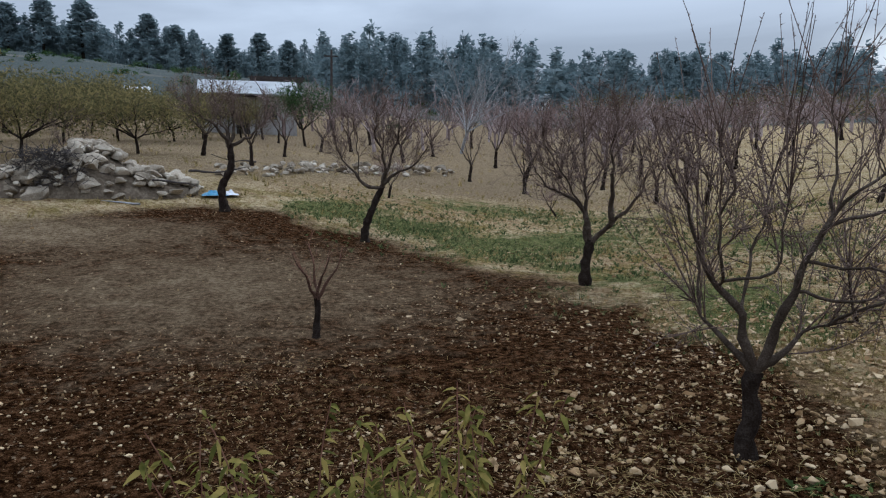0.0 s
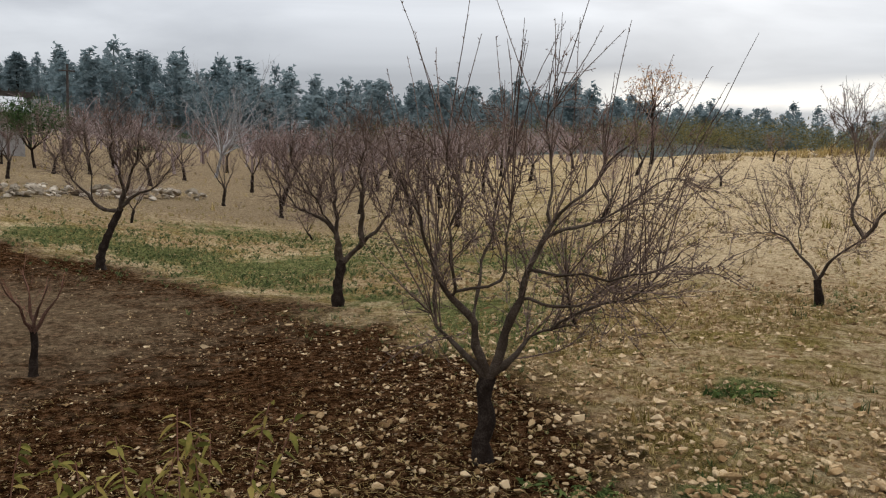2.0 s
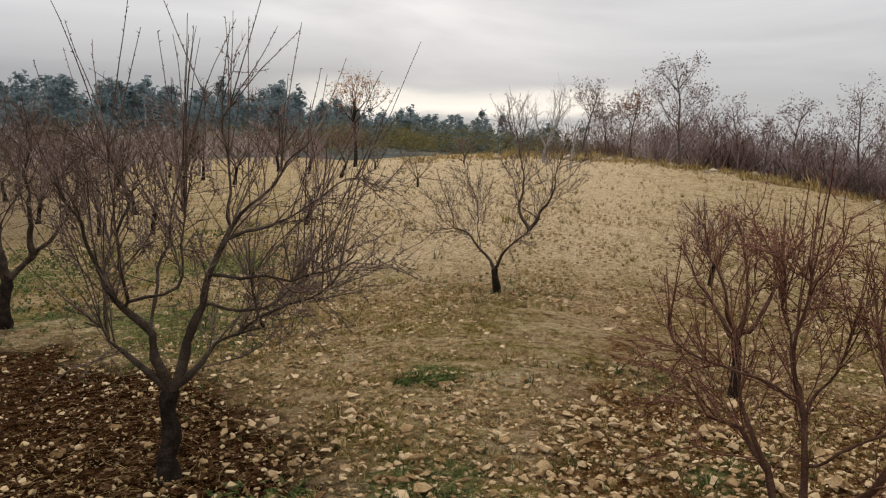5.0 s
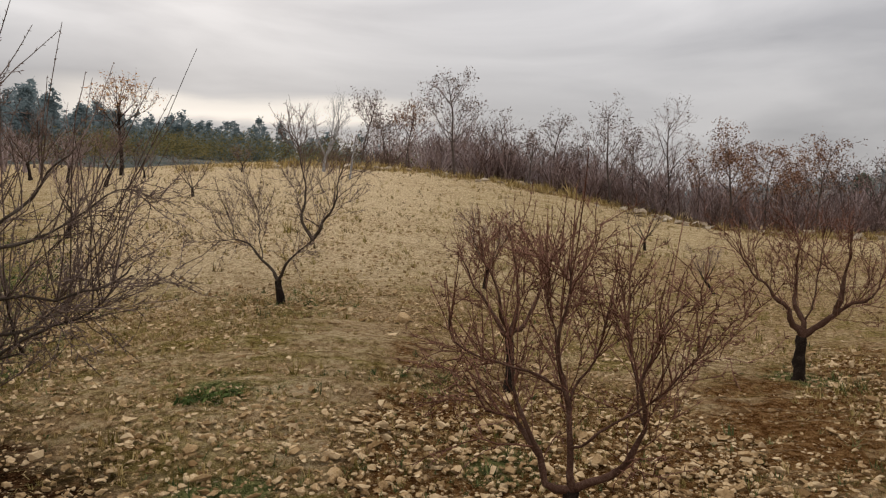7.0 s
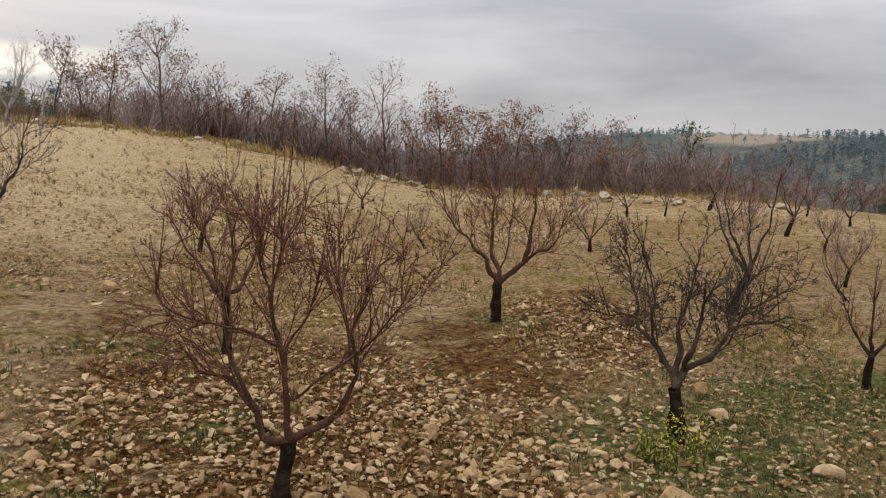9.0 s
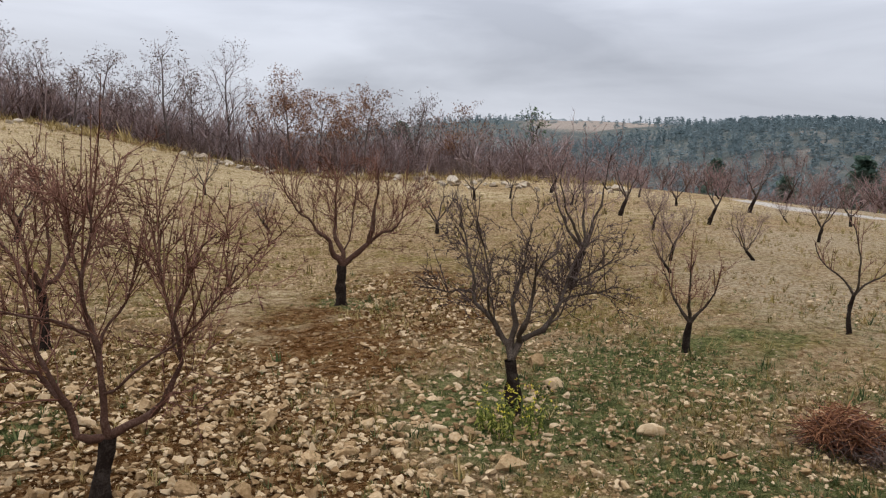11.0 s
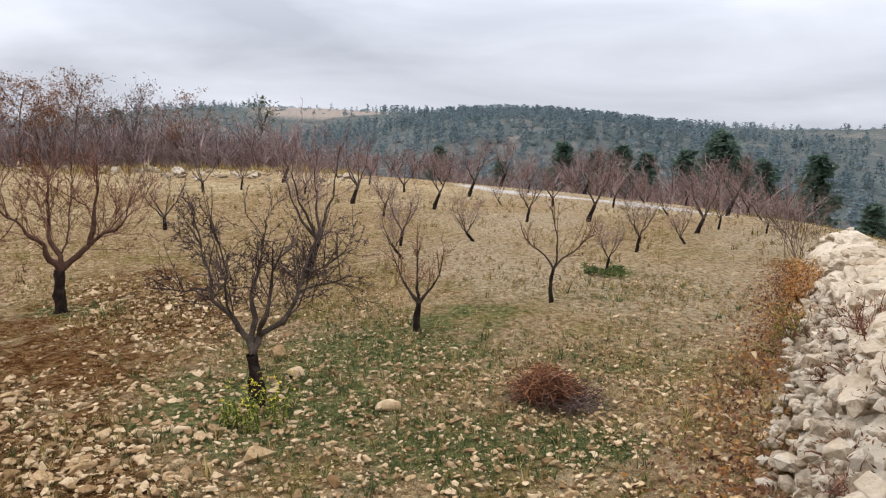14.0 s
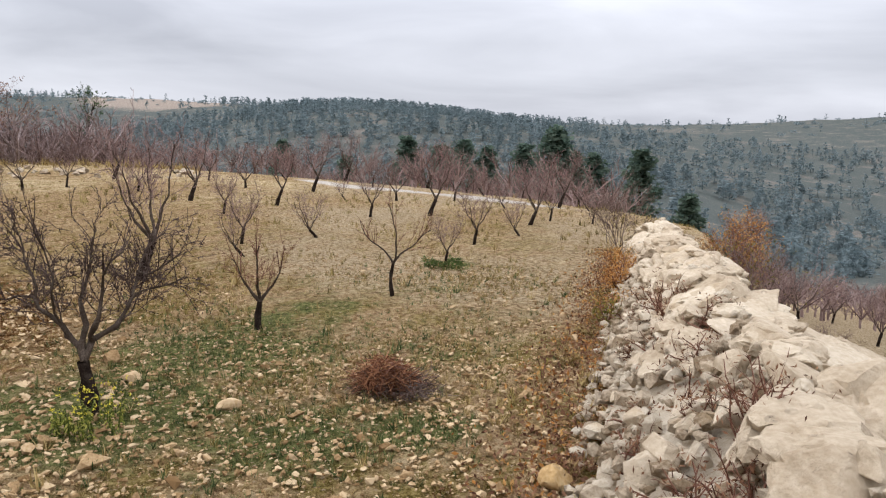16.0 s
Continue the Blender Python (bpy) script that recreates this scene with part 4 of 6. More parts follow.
put(almond("almond_tree", "low bushy bare almond tree with reddish upright twigs", 17,
           ((0, 0), (.02, .2), (.07, .46)), .062,
           (((.07, .44), (-.04, .42), (-.12, .46), (-.15, .66), (-.31, .99), (-.34, 1.21), (-.36, 1.55)),
            ((.07, .44), (.05, .77), (.02, 1.1), (-.01, 1.43), (.05, 1.77), (.1, 2.0)),
            ((.07, .44), (.27, .53), (.41, .66), (.52, .93), (.49, 1.18), (.6, 1.54), (.75, 1.75)),
            ((-.15, .68), (-.34, .86, .1), (-.52, .93, .15), (-.62, 1.05, .15)),
            ((0, 1.15), (-.23, 1.32, -.15), (-.5, 1.42, -.25), (-.675, 1.54, -.3), (-.78, 1.7, -.3)),
            ((.0, 1.15), (-.13, 1.58, .2), (-.16, 1.95, .3)), ((.5, .95), (.42, 1.3, .25), (.36, 1.7, .35)),
            ((.03, 1.0), (.2, 1.35, .3), (.26, 1.75, .4)),
            ((.05, .75), (.2, .86, -.1), (.44, 1.08, -.2), (.66, 1.26, -.25), (.86, 1.55, -.3))),
           RED, twig=TWIG_RED, limb_bark=BARK_RED, spurs=8000, shoots=7, rise=(.35, .85), fan=.3, kink=.028, stout=.5), stand(66.07, 5.42, sink=.02))
put(almond("almond_tree", "bare reddish almond tree among field stones", 18, ((0, 0), (.02, .4), (.0, .7)), .055,
           (((0, .65), (-.3, 1.1), (-.6, 1.6)), ((0, .65), (.1, 1.2), (0, 1.9)), ((0, .65), (.35, 1.1), (.6, 1.7)), ((0, .65), (-.12, 1.2), (-.3, 1.8))), RED, twig=TWIG_RED, limb_bark=BARK_RED, spurs=3000, shoots=5, kink=.035, stout=.6), stand(61.14, 9.15))
put(almond("almond_tree", "bare almond tree with three spreading limbs", 19, ((0, 0), (.0, .35), (.03, .6)), .075,
           (((.03, .56), (-.2, 1.0), (-.55, 1.4), (-.75, 1.75)), ((.03, .56), (.4, .87), (.8, 1.15), (1.02, 1.55)), ((.03, .56), (-.08, 1.1), (-.05, 1.85)), ((.4, .87), (.5, 1.4), (.55, 1.9)), ((.03, .56), (.2, 1.2), (.25, 1.9))),
           LIGHT, twig=TWIG_RED, limb_bark=BARK_RED, spurs=3000, shoots=5, rise=(.35, .8), kink=.04, stout=.64), stand(80.41, 11.34))
put(almond("almond_tree", "gnarled dark bare almond tree in green weeds", 20, ((0, 0), (-.01, .25), (-.03, .48)), .066,
           (((-.03, .46), (-.09, .56), (-.19, .74), (-.34, 1.01), (-.42, 1.35), (-.54, 1.6)), ((-.03, .46), (.08, .55), (.2, .68), (.36, .92), (.48, 1.17), (.69, 1.45)),
            ((-.06, .55), (-.05, .83, .1), (0, 1.17, .15), (.04, 1.5, .2)), ((.1, .58), (.17, .83, -.15), (.22, 1.14, -.25), (.38, 1.45, -.3)),
            ((-.2, .76), (-.22, 1.05, -.15), (-.26, 1.42, -.2), (-.36, 1.7, -.2)), ((.36, .92), (.63, .98, .1), (.82, 1.03, .1)), ((-.34, 1.0), (-.48, 1.0, .1), (-.75, .99, .15)),
            ((.2, .68), (.4, .85, .35), (.52, 1.2, .5)), ((-.15, .68), (-.3, .95, .35), (-.35, 1.3, .5)), ((.48, 1.17), (.62, 1.2, -.2), (.8, 1.35, -.3))),
           GNARLED, twig=TWIG_DARK, spurs=7000, shoots=3, rise=(.2, .5), fan=.35, kink=.04, stout=.5), stand(94.25, 6.83))
put(almond("young_almond_tree", "small bare almond tree beside a green patch", 21, ((0, 0), (.0, .2), (.03, .36)), .04,
           (((.03, .34), (-.15, .6), (-.3, .95)), ((.03, .34), (.2, .55), (.34, .9)), ((.03, .34), (.0, .7), (.05, 1.05))), ((10, .15, .45, .25, .25), (10, .08, .22, .15, .25)), twig=TWIG_RED, shoots=4, rise=(.2, .45), stout=.6, kink=.03, spurs=1500), stand(105.39, 9.36))
put(almond("young_almond_tree", "thin young almond tree with rusty twigs", 22, ((0, 0), (-.02, .3), (.02, .52)), .028,
           (((.02, .5), (-.25, .8), (-.42, 1.15)), ((.02, .5), (.3, .75), (.6, 1.0)), ((.02, .5), (.05, 1.0), (-.05, 1.4))), ((9, .15, .45, .25, .2), (8, .08, .22, .2, .22)), twig=TWIG_RED, shoots=3, rise=(.2, .5), stout=.6, kink=.03, spurs=1200), stand(115.11, 11.09))


def vase(name, label, seed, tall, wide, levels, twig, lean=0.0, knob=.0, girth=.065):
    """A bare tree of random limbs: tall and wide in metres."""
    rng = np.random.default_rng(seed)
    fork = tall * rng.uniform(.22, .30)
    trunk = ((0, 0), (lean * .4, fork * .5), (lean, fork))
    limbs = []
    for k in range(int(rng.integers(4, 6))):
        a = k * 2 * math.pi / 5 + rng.uniform(-.4, .4)
        w = wide * rng.uniform(.6, 1)
        top = tall * rng.uniform(.72, .95)
        limbs.append([(lean, fork, 0), (lean + .35 * w * math.cos(a), fork + .25 * (top - fork), .35 * w * math.sin(a)),
                      (lean + .8 * w * math.cos(a), fork + .62 * (top - fork), .8 * w * math.sin(a)), (lean + w * math.cos(a), top, w * math.sin(a))])
    return almond(name, label, seed, trunk, girth, limbs, levels, twig=twig, group="almond trees of the orchard")


MID = ((10, .3, .8, .22, .2), (10, .16, .42, .16, .2), (5, .07, .2, .1, .2))
kinds = [vase("almond_tree", "bare almond tree with reddish twigs in a stony field", 31, 2.15, .75, MID, TWIG_ROSE, .1),
         vase("almond_tree", "bare almond tree with a leaning trunk in dry grass", 32, 2.1, .8, MID, TWIG_ROSE, -.35),
         vase("almond_tree", "bare almond tree with a dense purplish crown", 33, 2.2, .7, MID, TWIG_ROSE, .2),
         vase("almond_tree", "low spreading bare almond tree in dry grass", 34, 1.9, .85, MID, TWIG_BROWN, .0)]
ORCHARD = (  # bearing, distance, size, kind
    (29.42, 24.5, 1.15, 2), (37.3, 32.7, .85, 3), (31.55, 41.9, 1.2, 2), (8.37, 24.4, .55, 1), (5.95, 35.4, 1.4, 2), (-4.06, 25.0, .7, 0),
    (58.68, 15.6, 1.1, 0), (69.7, 29.3, 1.05, 3), (74.54, 20.4, 1.05, 1), (96.75, 12.95, 1.0, 2), (103.67, 15.1, .85, 1), (86.6, 20.0, .95, 3),
    (101.9, 23.2, .85, 0), (88.9, 32.5, 1.0, 3), (91.5, 33.5, 1.0, 0), (108.88, 17.55, 1.0, 1), (103.4, 16.8, .85, 0), (118.7, 14.1, .62, 0),
    (120.62, 16.7, .86, 0), (123.97, 18.3, .85, 1), (112.5, 22.2, 1.0, 0), (116.9, 22.8, .85, 2), (125.9, 22.1, .75, 0), (110.5, 29.3, .82, 1),
    (124.5, 20.4, .72, 2), (128.98, 22.2, .6, 0), (105.56, 26.7, .82, 2), (122.45, 26.3, .8, 1), (99.5, 27.5, .95, 2), (96.0, 31.0, 1.0, 0),
    (114.2, 30.0, .95, 3), (118.5, 31.0, .95, 0), (108.0, 34.0, 1.0, 2), (103.2, 34.5, 1.0, 3), (120.6, 35.0, 1.0, 1), (126.3, 29.0, .85, 2), (112.3, 37.5, 1.0, 0),
    (116.3, 40.0, 1.0, 2), (123.4, 38.0, 1.0, 0), (127.6, 34.0, .9, 3), (106.0, 40.0, 1.1, 1), (100.6, 38.0, 1.05, 0), (119.2, 44, 1.1, 3), (125.2, 44, 1.0, 1), (110.2, 44.0, 1.1, 2),
    (128.6, 27.0, .8, 1), (94.4, 38.0, 1.1, 2), (98.3, 43.0, 1.1, 1), (40.5, 44.0, 1.0, 0), (34.0, 46.0, 1.1, 3),
    (141.5, 21.0, 1.0, 0), (146.0, 19.5, 1.05, 1), (138.8, 27.5, 1.0, 2), (143.0, 28.5, 1.0, 3), (148.0, 25.0, 1.0, 0), (137.0, 34.0, 1.05, 1), (140.5, 35.0, 1.0, 2), (145.0, 34.0, 1.0, 0), (149.0, 32.0, 1.0, 3))
rng = np.random.default_rng(5)
used = set()
for b, far, size, k in ORCHARD:
    m = stand(b, far, rng.uniform(-25, 25) - b, size, .03)
    if k in used:
        copy_thing(kinds[k], m)
    else:
        used.add(k)
        kinds[k].matrix_basis = m


# loose stones of the field
rng = np.random.default_rng(8)
chips = [hull_rock(rng, 11, rng.uniform(.6, .95)) for _ in range(14)] + [hull_rock(rng, 6, rng.uniform(.6, .9)) for _ in range(8)]


def stony(x, y):
    """How many stones lie at x, y, from 0 to 1, and how large they are."""
    far, az = np.hypot(x, y), (np.degrees(np.arctan2(x, y)) + 40) % 360 - 40
    t = zones(x, y)
    right = np.clip((az + 4) / 20, 0, 1)
    many = .46 + .42 * right - .38 * t["tilled"] - .7 * t["dusty"] - .2 * t["green"] + .16 * ripple(x, y, .9, 6) + .25 * right * np.clip((13 - far) / 6, 0, 1) - .06 * np.clip((az - 96) / 12, 0, 1) + .5 * t["tilled"] * (1 - t["tilled"])
    many = many * (1 - t["tilled"]) + (.26 + .1 * ripple(x, y, 1.3, 2) - .25 * t["dusty"]) * t["tilled"]
    many = many * np.clip(1.3 - far / 60, .25, 1) * (1 + .45 * right * furrow(x, y))
    size = (.033 + .021 * right * np.clip((30 - far) / 20, .45, 1) - .004 * t["tilled"]) * (1 - .3 * np.clip((az - 88) / 10, 0, 1))
    return np.clip(many, 0.03, 1), size


rows = []
for far0, far1, count in ((3.2, 8, 20000), (8, 14, 38000), (14, 26, 40000), (26, 52, 10000)):
    az, far = rng.uniform(-34, 136, count), np.sqrt(rng.uniform(far0 ** 2, far1 ** 2, count))
    x, y = far * np.sin(np.radians(az)), far * np.cos(np.radians(az))
    many, size = stony(x, y)
    keep = rng.random(count) < many
    x, y, size = x[keep], y[keep], size[keep]
    n = len(x)
    s = np.clip(size * rng.lognormal(0, .42, n) * (1 + .012 * far0), .02, .26)
    z = height(x, y) + .010 + s * .10
    kind = rng.integers(0, 14, n) if far0 < 8 else rng.integers(14, len(chips), n)
    rows.append(np.stack([kind, x, y, z, rng.uniform(0, 6.3, n), s * rng.uniform(.8, 1.4, n), s, s * rng.uniform(.6, 1, n)], 1))
# finer gravel close by
count = 30000
az, far = rng.uniform(-20, 132, count), np.sqrt(rng.uniform(3.4 ** 2, 9.5 ** 2, count))
x, y = far * np.sin(np.radians(az)), far * np.cos(np.radians(az))
keep = rng.random(count) < .18 + .9 * stony(x, y)[0]
x, y = x[keep], y[keep]
n = len(x)
s = .017 * rng.lognormal(0, .3, n)
rows.append(np.stack([rng.integers(14, len(chips), n), x, y, height(x, y) + .016, rng.uniform(0, 6.3, n), s * 1.2, s, s * .8], 1))
rows = np.vstack(rows)
strew("field_stones", chips, rows, FIELD_STONE, "pale limestone fragments strewn over the field", "stones")


# dry grass, straw litter and weeds
def tuft_shape(seed, blades, lean=.5, width=.05, flat_blades=False):
    """A tuft of thin blades, 1 high."""
    rng = np.random.default_rng(seed)
    v, f = [], []
    for k in range(blades):
        a, l = rng.uniform(0, 6.3), rng.uniform(.1, lean)
        b = rng.normal(size=2) * .12
        h = rng.uniform(.5, 1)
        c, s = math.cos(a), math.sin(a)
        n = len(v)
        v += [(b[0] - s * width, b[1] + c * width, 0), (b[0] + s * width, b[1] - c * width, 0), (b[0] + c * l * .45 * h + s * width * .7, b[1] + s * l * .45 * h - c * width * .7, h * .65), (b[0] + c * l * h * 1.1, b[1] + s * l * h * 1.1, h)]
        f += [[n, n + 1, n + 3]] if flat_blades else [[n, n + 1, n + 2], [n, n + 2, n + 3]]
    return np.array(v), f


tufts = [tuft_shape(60 + i, 9, .9, .04, True) for i in range(5)]
leafy = [tuft_shape(70 + i, 10, 1.1, .06) for i in range(5)]


def sow(name, shapes, count, far0, far1, want, tall, mat, label, category, az0=-34, az1=136):
    az, far = rng.uniform(az0, az1, count), np.sqrt(rng.uniform(far0 ** 2, far1 ** 2, count))
    x, y = far * np.sin(np.radians(az)), far * np.cos(np.radians(az))
    keep = rng.random(count) < np.clip(want(x, y, zones(x, y)), 0, 1)
    x, y = x[keep], y[keep]
    n = len(x)
    h = tall * rng.lognormal(0, .4, n)
    return np.stack([rng.integers(0, len(shapes), n), x, y, height(x, y) - .005, rng.uniform(0, 6.3, n), h * 1.2, h * 1.2, h], 1), (name, shapes, mat, label, category)


def grow_all(*sown):
    name, shapes, mat, label, category = sown[0][1]
    strew(name, shapes, np.vstack([s[0] for s in sown]), mat, label, category)


dry = lambda x, y, t: (1 - 1.15 * t["tilled"]) * (.35 + .6 * t["straw"] + .5 * ripple(x, y, 1.3, 7)) * (1 - .35 * t["red"])
grow_all(sow("dry_grass", tufts, 22000, 4, 13, dry, .055, STRAW, "short dry straw-coloured grass", "grass"),
         sow("dry_grass", tufts, 10000, 12, 30, dry, .08, STRAW, "", ""),
         sow("dry_grass", tufts, 4000, 30, 62, dry, .13, STRAW, "", ""),
         sow("dry_grass", tufts, 4200, 46.5, 54, lambda x, y, t: .5 + .35 * ripple(x, y, .35, 3), .32, STRAW, "", "", 36, 100))
mat_like = lambda x, y, t: (1 - 1.3 * t["tilled"]) * np.clip(.35 + .9 * ripple(x, y, 1.9, 5), 0, 1) * (1 - .35 * t["red"])
grow_all(sow("olive_grass", tufts, 26000, 4, 14, mat_like, .055, TURF, "matted olive-yellow grass clumps among the stones", "grass"),
         sow("olive_grass", tufts, 12000, 14, 34, mat_like, .10, TURF, "", ""))
rows = []
for u in np.arange(-60, 60, .85):
    for v in np.arange(4, 60, .95):
        du, dv = u + rng.normal() * .16, v + rng.normal() * .09
        x, y = .643 * du + .766 * dv, -.766 * du + .643 * dv
        far, az = math.hypot(x, y), math.degrees(math.atan2(x, y))
        if 15 < far < 48 and 32 < az < 72 and rng.random() < .75:
            h = .12 * rng.lognormal(0, .3)
            rows.append((rng.integers(5), x, y, float(height(x, y)) - .005, rng.uniform(0, 6.3), h * 1.5, h * 1.5, h))
strew("stubble", tufts, rows, STUBBLE, "dark dry stubble standing in rows on the sandy slope", "stubble")
lush = lambda x, y, t: t["green"] * 1.3
grow_all(sow("green_grass", tufts, 30000, 3.5, 14, lambda x, y, t: 1.2 * t["green"] + .12 * (1 - t["tilled"]) * np.clip(ripple(x, y, 1.1, 3), 0, 1), .06, GRASS, "thin green grass among the stones", "grass"))
grow_all(sow("green_weeds", leafy, 9000, 3.5, 13, lush, .03, GRASS, "low green weeds and grass", "weeds"),
         sow("green_weeds", leafy, 14000, 13, 26, lush, .055, GRASS, "", "", -12, 30))


# the dry stone field wall that runs away from the camera's stand
WALL_WAY = Vector((math.sin(radians(132)), math.cos(radians(132)), 0))
WALL_SIDE = Vector((WALL_WAY.y, -WALL_WAY.x, 0))


def wall_top(s, o):
    """Height of the wall's heap at s along it and o across it from its field edge."""
    crest = 1.25 - .035 * max(0, s - 4)
    wide = max(1.2, 2.7 - .09 * s)
    mid = .56 * wide
    k = o / mid if o < mid else (wide - o) / (wide - mid)
    return crest * max(0, min(1, k)) ** .75


wall = thing("stone_wall", "tumbled dry stone wall of pale weathered limestone rocks", "wall", kind="structure")
rng = np.random.default_rng(21)
rock_shapes = [crag_mesh(100 + i, 12, 1, .04) for i in range(10)]
near_shapes = [crag_mesh(220 + i, 15, 9, .06) for i in range(5)]
big_shapes = [crag_mesh(200 + i, 14, 5) for i in range(8)]


def wall_rock(s, o, lift, size, mesh, flat=.7):
    p = WALL_WAY * s + WALL_SIDE * o
    g = float(height(p.x, p.y))
    ob = new("rock", mesh)
    ob.parent = wall
    ob.matrix_basis = Matrix.LocRotScale((p.x, p.y, g + lift), Euler((rng.uniform(-.35, .35), rng.uniform(-.35, .35), rng.uniform(0, 6.3))), (size * rng.uniform(.9, 1.25), size, size * flat * rng.uniform(.85, 1.15)))


for s, o, size, lift in ((4.6, 1.75, 1.7, .70), (6.2, 1.55, 1.5, .62), (5.2, 2.4, 1.5, .45), (7.6, 1.25, 1.4, .62), (8.9, 1.05, 1.5, .58), (10.3, 1.0, 1.4, .5), (7.4, 2.0, 1.2, .35), (3.2, 1.9, 1.5, .6), (1.6, 1.6, 1.4, .55),
                         (11.8, .9, 1.2, .48), (13.2, .85, 1.1, .42), (14.8, .8, 1.0, .4), (9.6, 1.6, 1.1, .3), (3.7, 2.8, 1.4, .4), (16.4, .8, .9, .35)):
    wall_rock(s, o, lift + .08, size, near_shapes[int(rng.integers(5))] if 2.5 < s < 8 else big_shapes[int(rng.integers(8))], .62)
for _ in range(62):
    s = rng.uniform(2.8, 17)
    wide = max(1.2, 2.7 - .09 * s)
    o = wide * rng.uniform(.3, .8)
    size = rng.uniform(.45, .95)
    wall_rock(s, o, wall_top(s, o) - size * .22, size, big_shapes[int(rng.integers(8))], .65)
for _ in range(290):
    s = rng.uniform(2.6, 18) if rng.random() < .8 else rng.uniform(-4, 2.6)
    wide = max(1.2, 2.7 - .09 * s)
    o = rng.uniform(.02, wide) if s > 2.6 else rng.uniform(.5, wide)
    size = float(np.clip(rng.lognormal(-1.35, .4), .12, .6))
    top = wall_top(s, o)
    wall_rock(s, o, max(size * .15, top - size * .28), size, rock_shapes[int(rng.integers(10))])
core = bmesh.new()
grid = [[core.verts.new(WALL_WAY * s + WALL_SIDE * o + Vector((0, 0, float(height(*(WALL_WAY * s + WALL_SIDE * o).xy)) - .06 + .80 * wall_top(s, o) + .05 * noise.noise(Vector((s * 3, o * 3, 1))))))
         for o in np.linspace(.12, max(1.2, 2.7 - .09 * s) - .05, 16)] for s in np.linspace(-4, 18, 120)]
for a, b in zip(grid, grid[1:]):
    for i in range(15):
        core.faces.new((a[i], a[i + 1], b[i + 1], b[i]))
part("rubble_core", core, STONE, wall)
def pebble(seed):
    """A worn stone with blunted edges, about 1 across."""
    r = np.random.default_rng(seed)
    bm = bmesh.new()
    bmesh.ops.create_icosphere(bm, subdivisions=1, radius=.5)
    planes = [(r.normal(size=3), r.uniform(.22, .4)) for _ in range(8)]
    v = []
    for w in bm.verts:
        p = np.array(w.co)
        for nrm, dist in planes:
            u = nrm / np.linalg.norm(nrm)
            p = p - u * max(0, p @ u - dist) * .9
        v.append(p * (1, .9, .75) * r.uniform(.93, 1.07))
    f = [[w.index for w in face.verts] for face in bm.faces]
    bm.free()
    return np.array(v), f


pebbles = [pebble(700 + i) for i in range(14)]
rows = []
for _ in range(2200):
    s = rng.uniform(2.5, 17)
    wide = max(1.2, 2.7 - .09 * s)
    o = rng.uniform(-.12, wide * .75) ** 1.0
    p = WALL_WAY * s + WALL_SIDE * o
    size = float(np.clip(rng.lognormal(-2.35, .4), .04, .2))
    rows.append((rng.integers(14), p.x, p.y, float(height(p.x, p.y)) + max(.02, .86 * wall_top(s, max(o, 0))) + size * .1, rng.uniform(0, 6.3), size * 1.4, size * 1.3, size * 1.3))
rubble = strew("rubble", pebbles, rows, STONE, "small pale broken stones between the rocks", "", kind="stuff")
rubble.parent = wall


# woods, hedges and hills
def pine_shape(seed, clumps, low=.25, leaves=9, size=.09):
    """A pine of height 1: bare lower trunk, ragged flat-topped layers."""
    rng = np.random.default_rng(seed)
    t = Tubes()
    t.add([(0, 0, 0), (.01, 0, .5), (.0, .01, .97)], [.022, .016, .004], 5)
    v0, f0 = np.vstack(t.v), list(t.f)
    centres = []
    lobe = rng.uniform(.6, 1.25, (6, 7))
    for _ in range(clumps):
        u = rng.random() ** .8
        a = rng.uniform(0, 6.283)
        w = .25 * lobe[int(u * 5.99), int(a / .9)] * ((1 - u) ** .7 + .05) * min(1, .45 + 3 * u) * rng.uniform(.3, 1.0) ** .5
        centres.append((w * math.cos(a), w * math.sin(a), low + (.97 - low) * u + .1 * w + rng.normal() * .012))
    v1, f1 = needle_cloud(rng, centres, size, leaves, (.026, .026, .018))
    n = len(v0)
    return (np.vstack([v0, v1]), [list(f) for f in f0] + [[i + n for i in f] for f in f1])


def bare_shape(seed, limbs=6, first=6, second=4, wide=.5, leader=False):
    """A far bare tree or shrub of height 1, as verts and faces."""
    rng = np.random.default_rng(seed)
    t = Tubes()
    if leader:
        t.add([(0, 0, 0), (.02, .01, .3)], [.022, .018], 5)
    for k in range(limbs):
        a = rng.uniform(0, 6.3)
        q = np.array(bend(rng, (0, 0, .25 if leader else 0), (wide * math.cos(a), wide * math.sin(a), .9), rng.uniform(.6, .95) * (.75 if leader else 1), 3, .16, .08))
        t.add(q, np.linspace(.012, .004, len(q)), 3)
        for _ in range(first):
            i = int(rng.integers(0, 3))
            p = np.array(bend(rng, q[i] + (q[i + 1] - q[i]) * rng.random(), side_way(rng, q[i + 1] - q[i], rng.uniform(.4, 1.0), .25), rng.uniform(.15, .4), 2, .15, .1))
            t.add(p, [.0055, .0042, .003], 3)
            for _ in range(second):
                b = p[1] + (p[2] - p[0]) * rng.uniform(-.4, .5)
                t.spike(b, b + side_way(rng, p[2] - p[0], rng.uniform(.4, 1.1), .2) * rng.uniform(.07, .2), .0042)
    return np.vstack(t.v), [list(f) for f in t.f]


pines = [pine_shape(300 + i, 75, (.08, .22, .12, .34, .06)[i], 5, .06) for i in range(5)]
small_pines = [pine_shape(320 + i, 24, .04, 3, .14) for i in range(4)]
rng = np.random.default_rng(41)


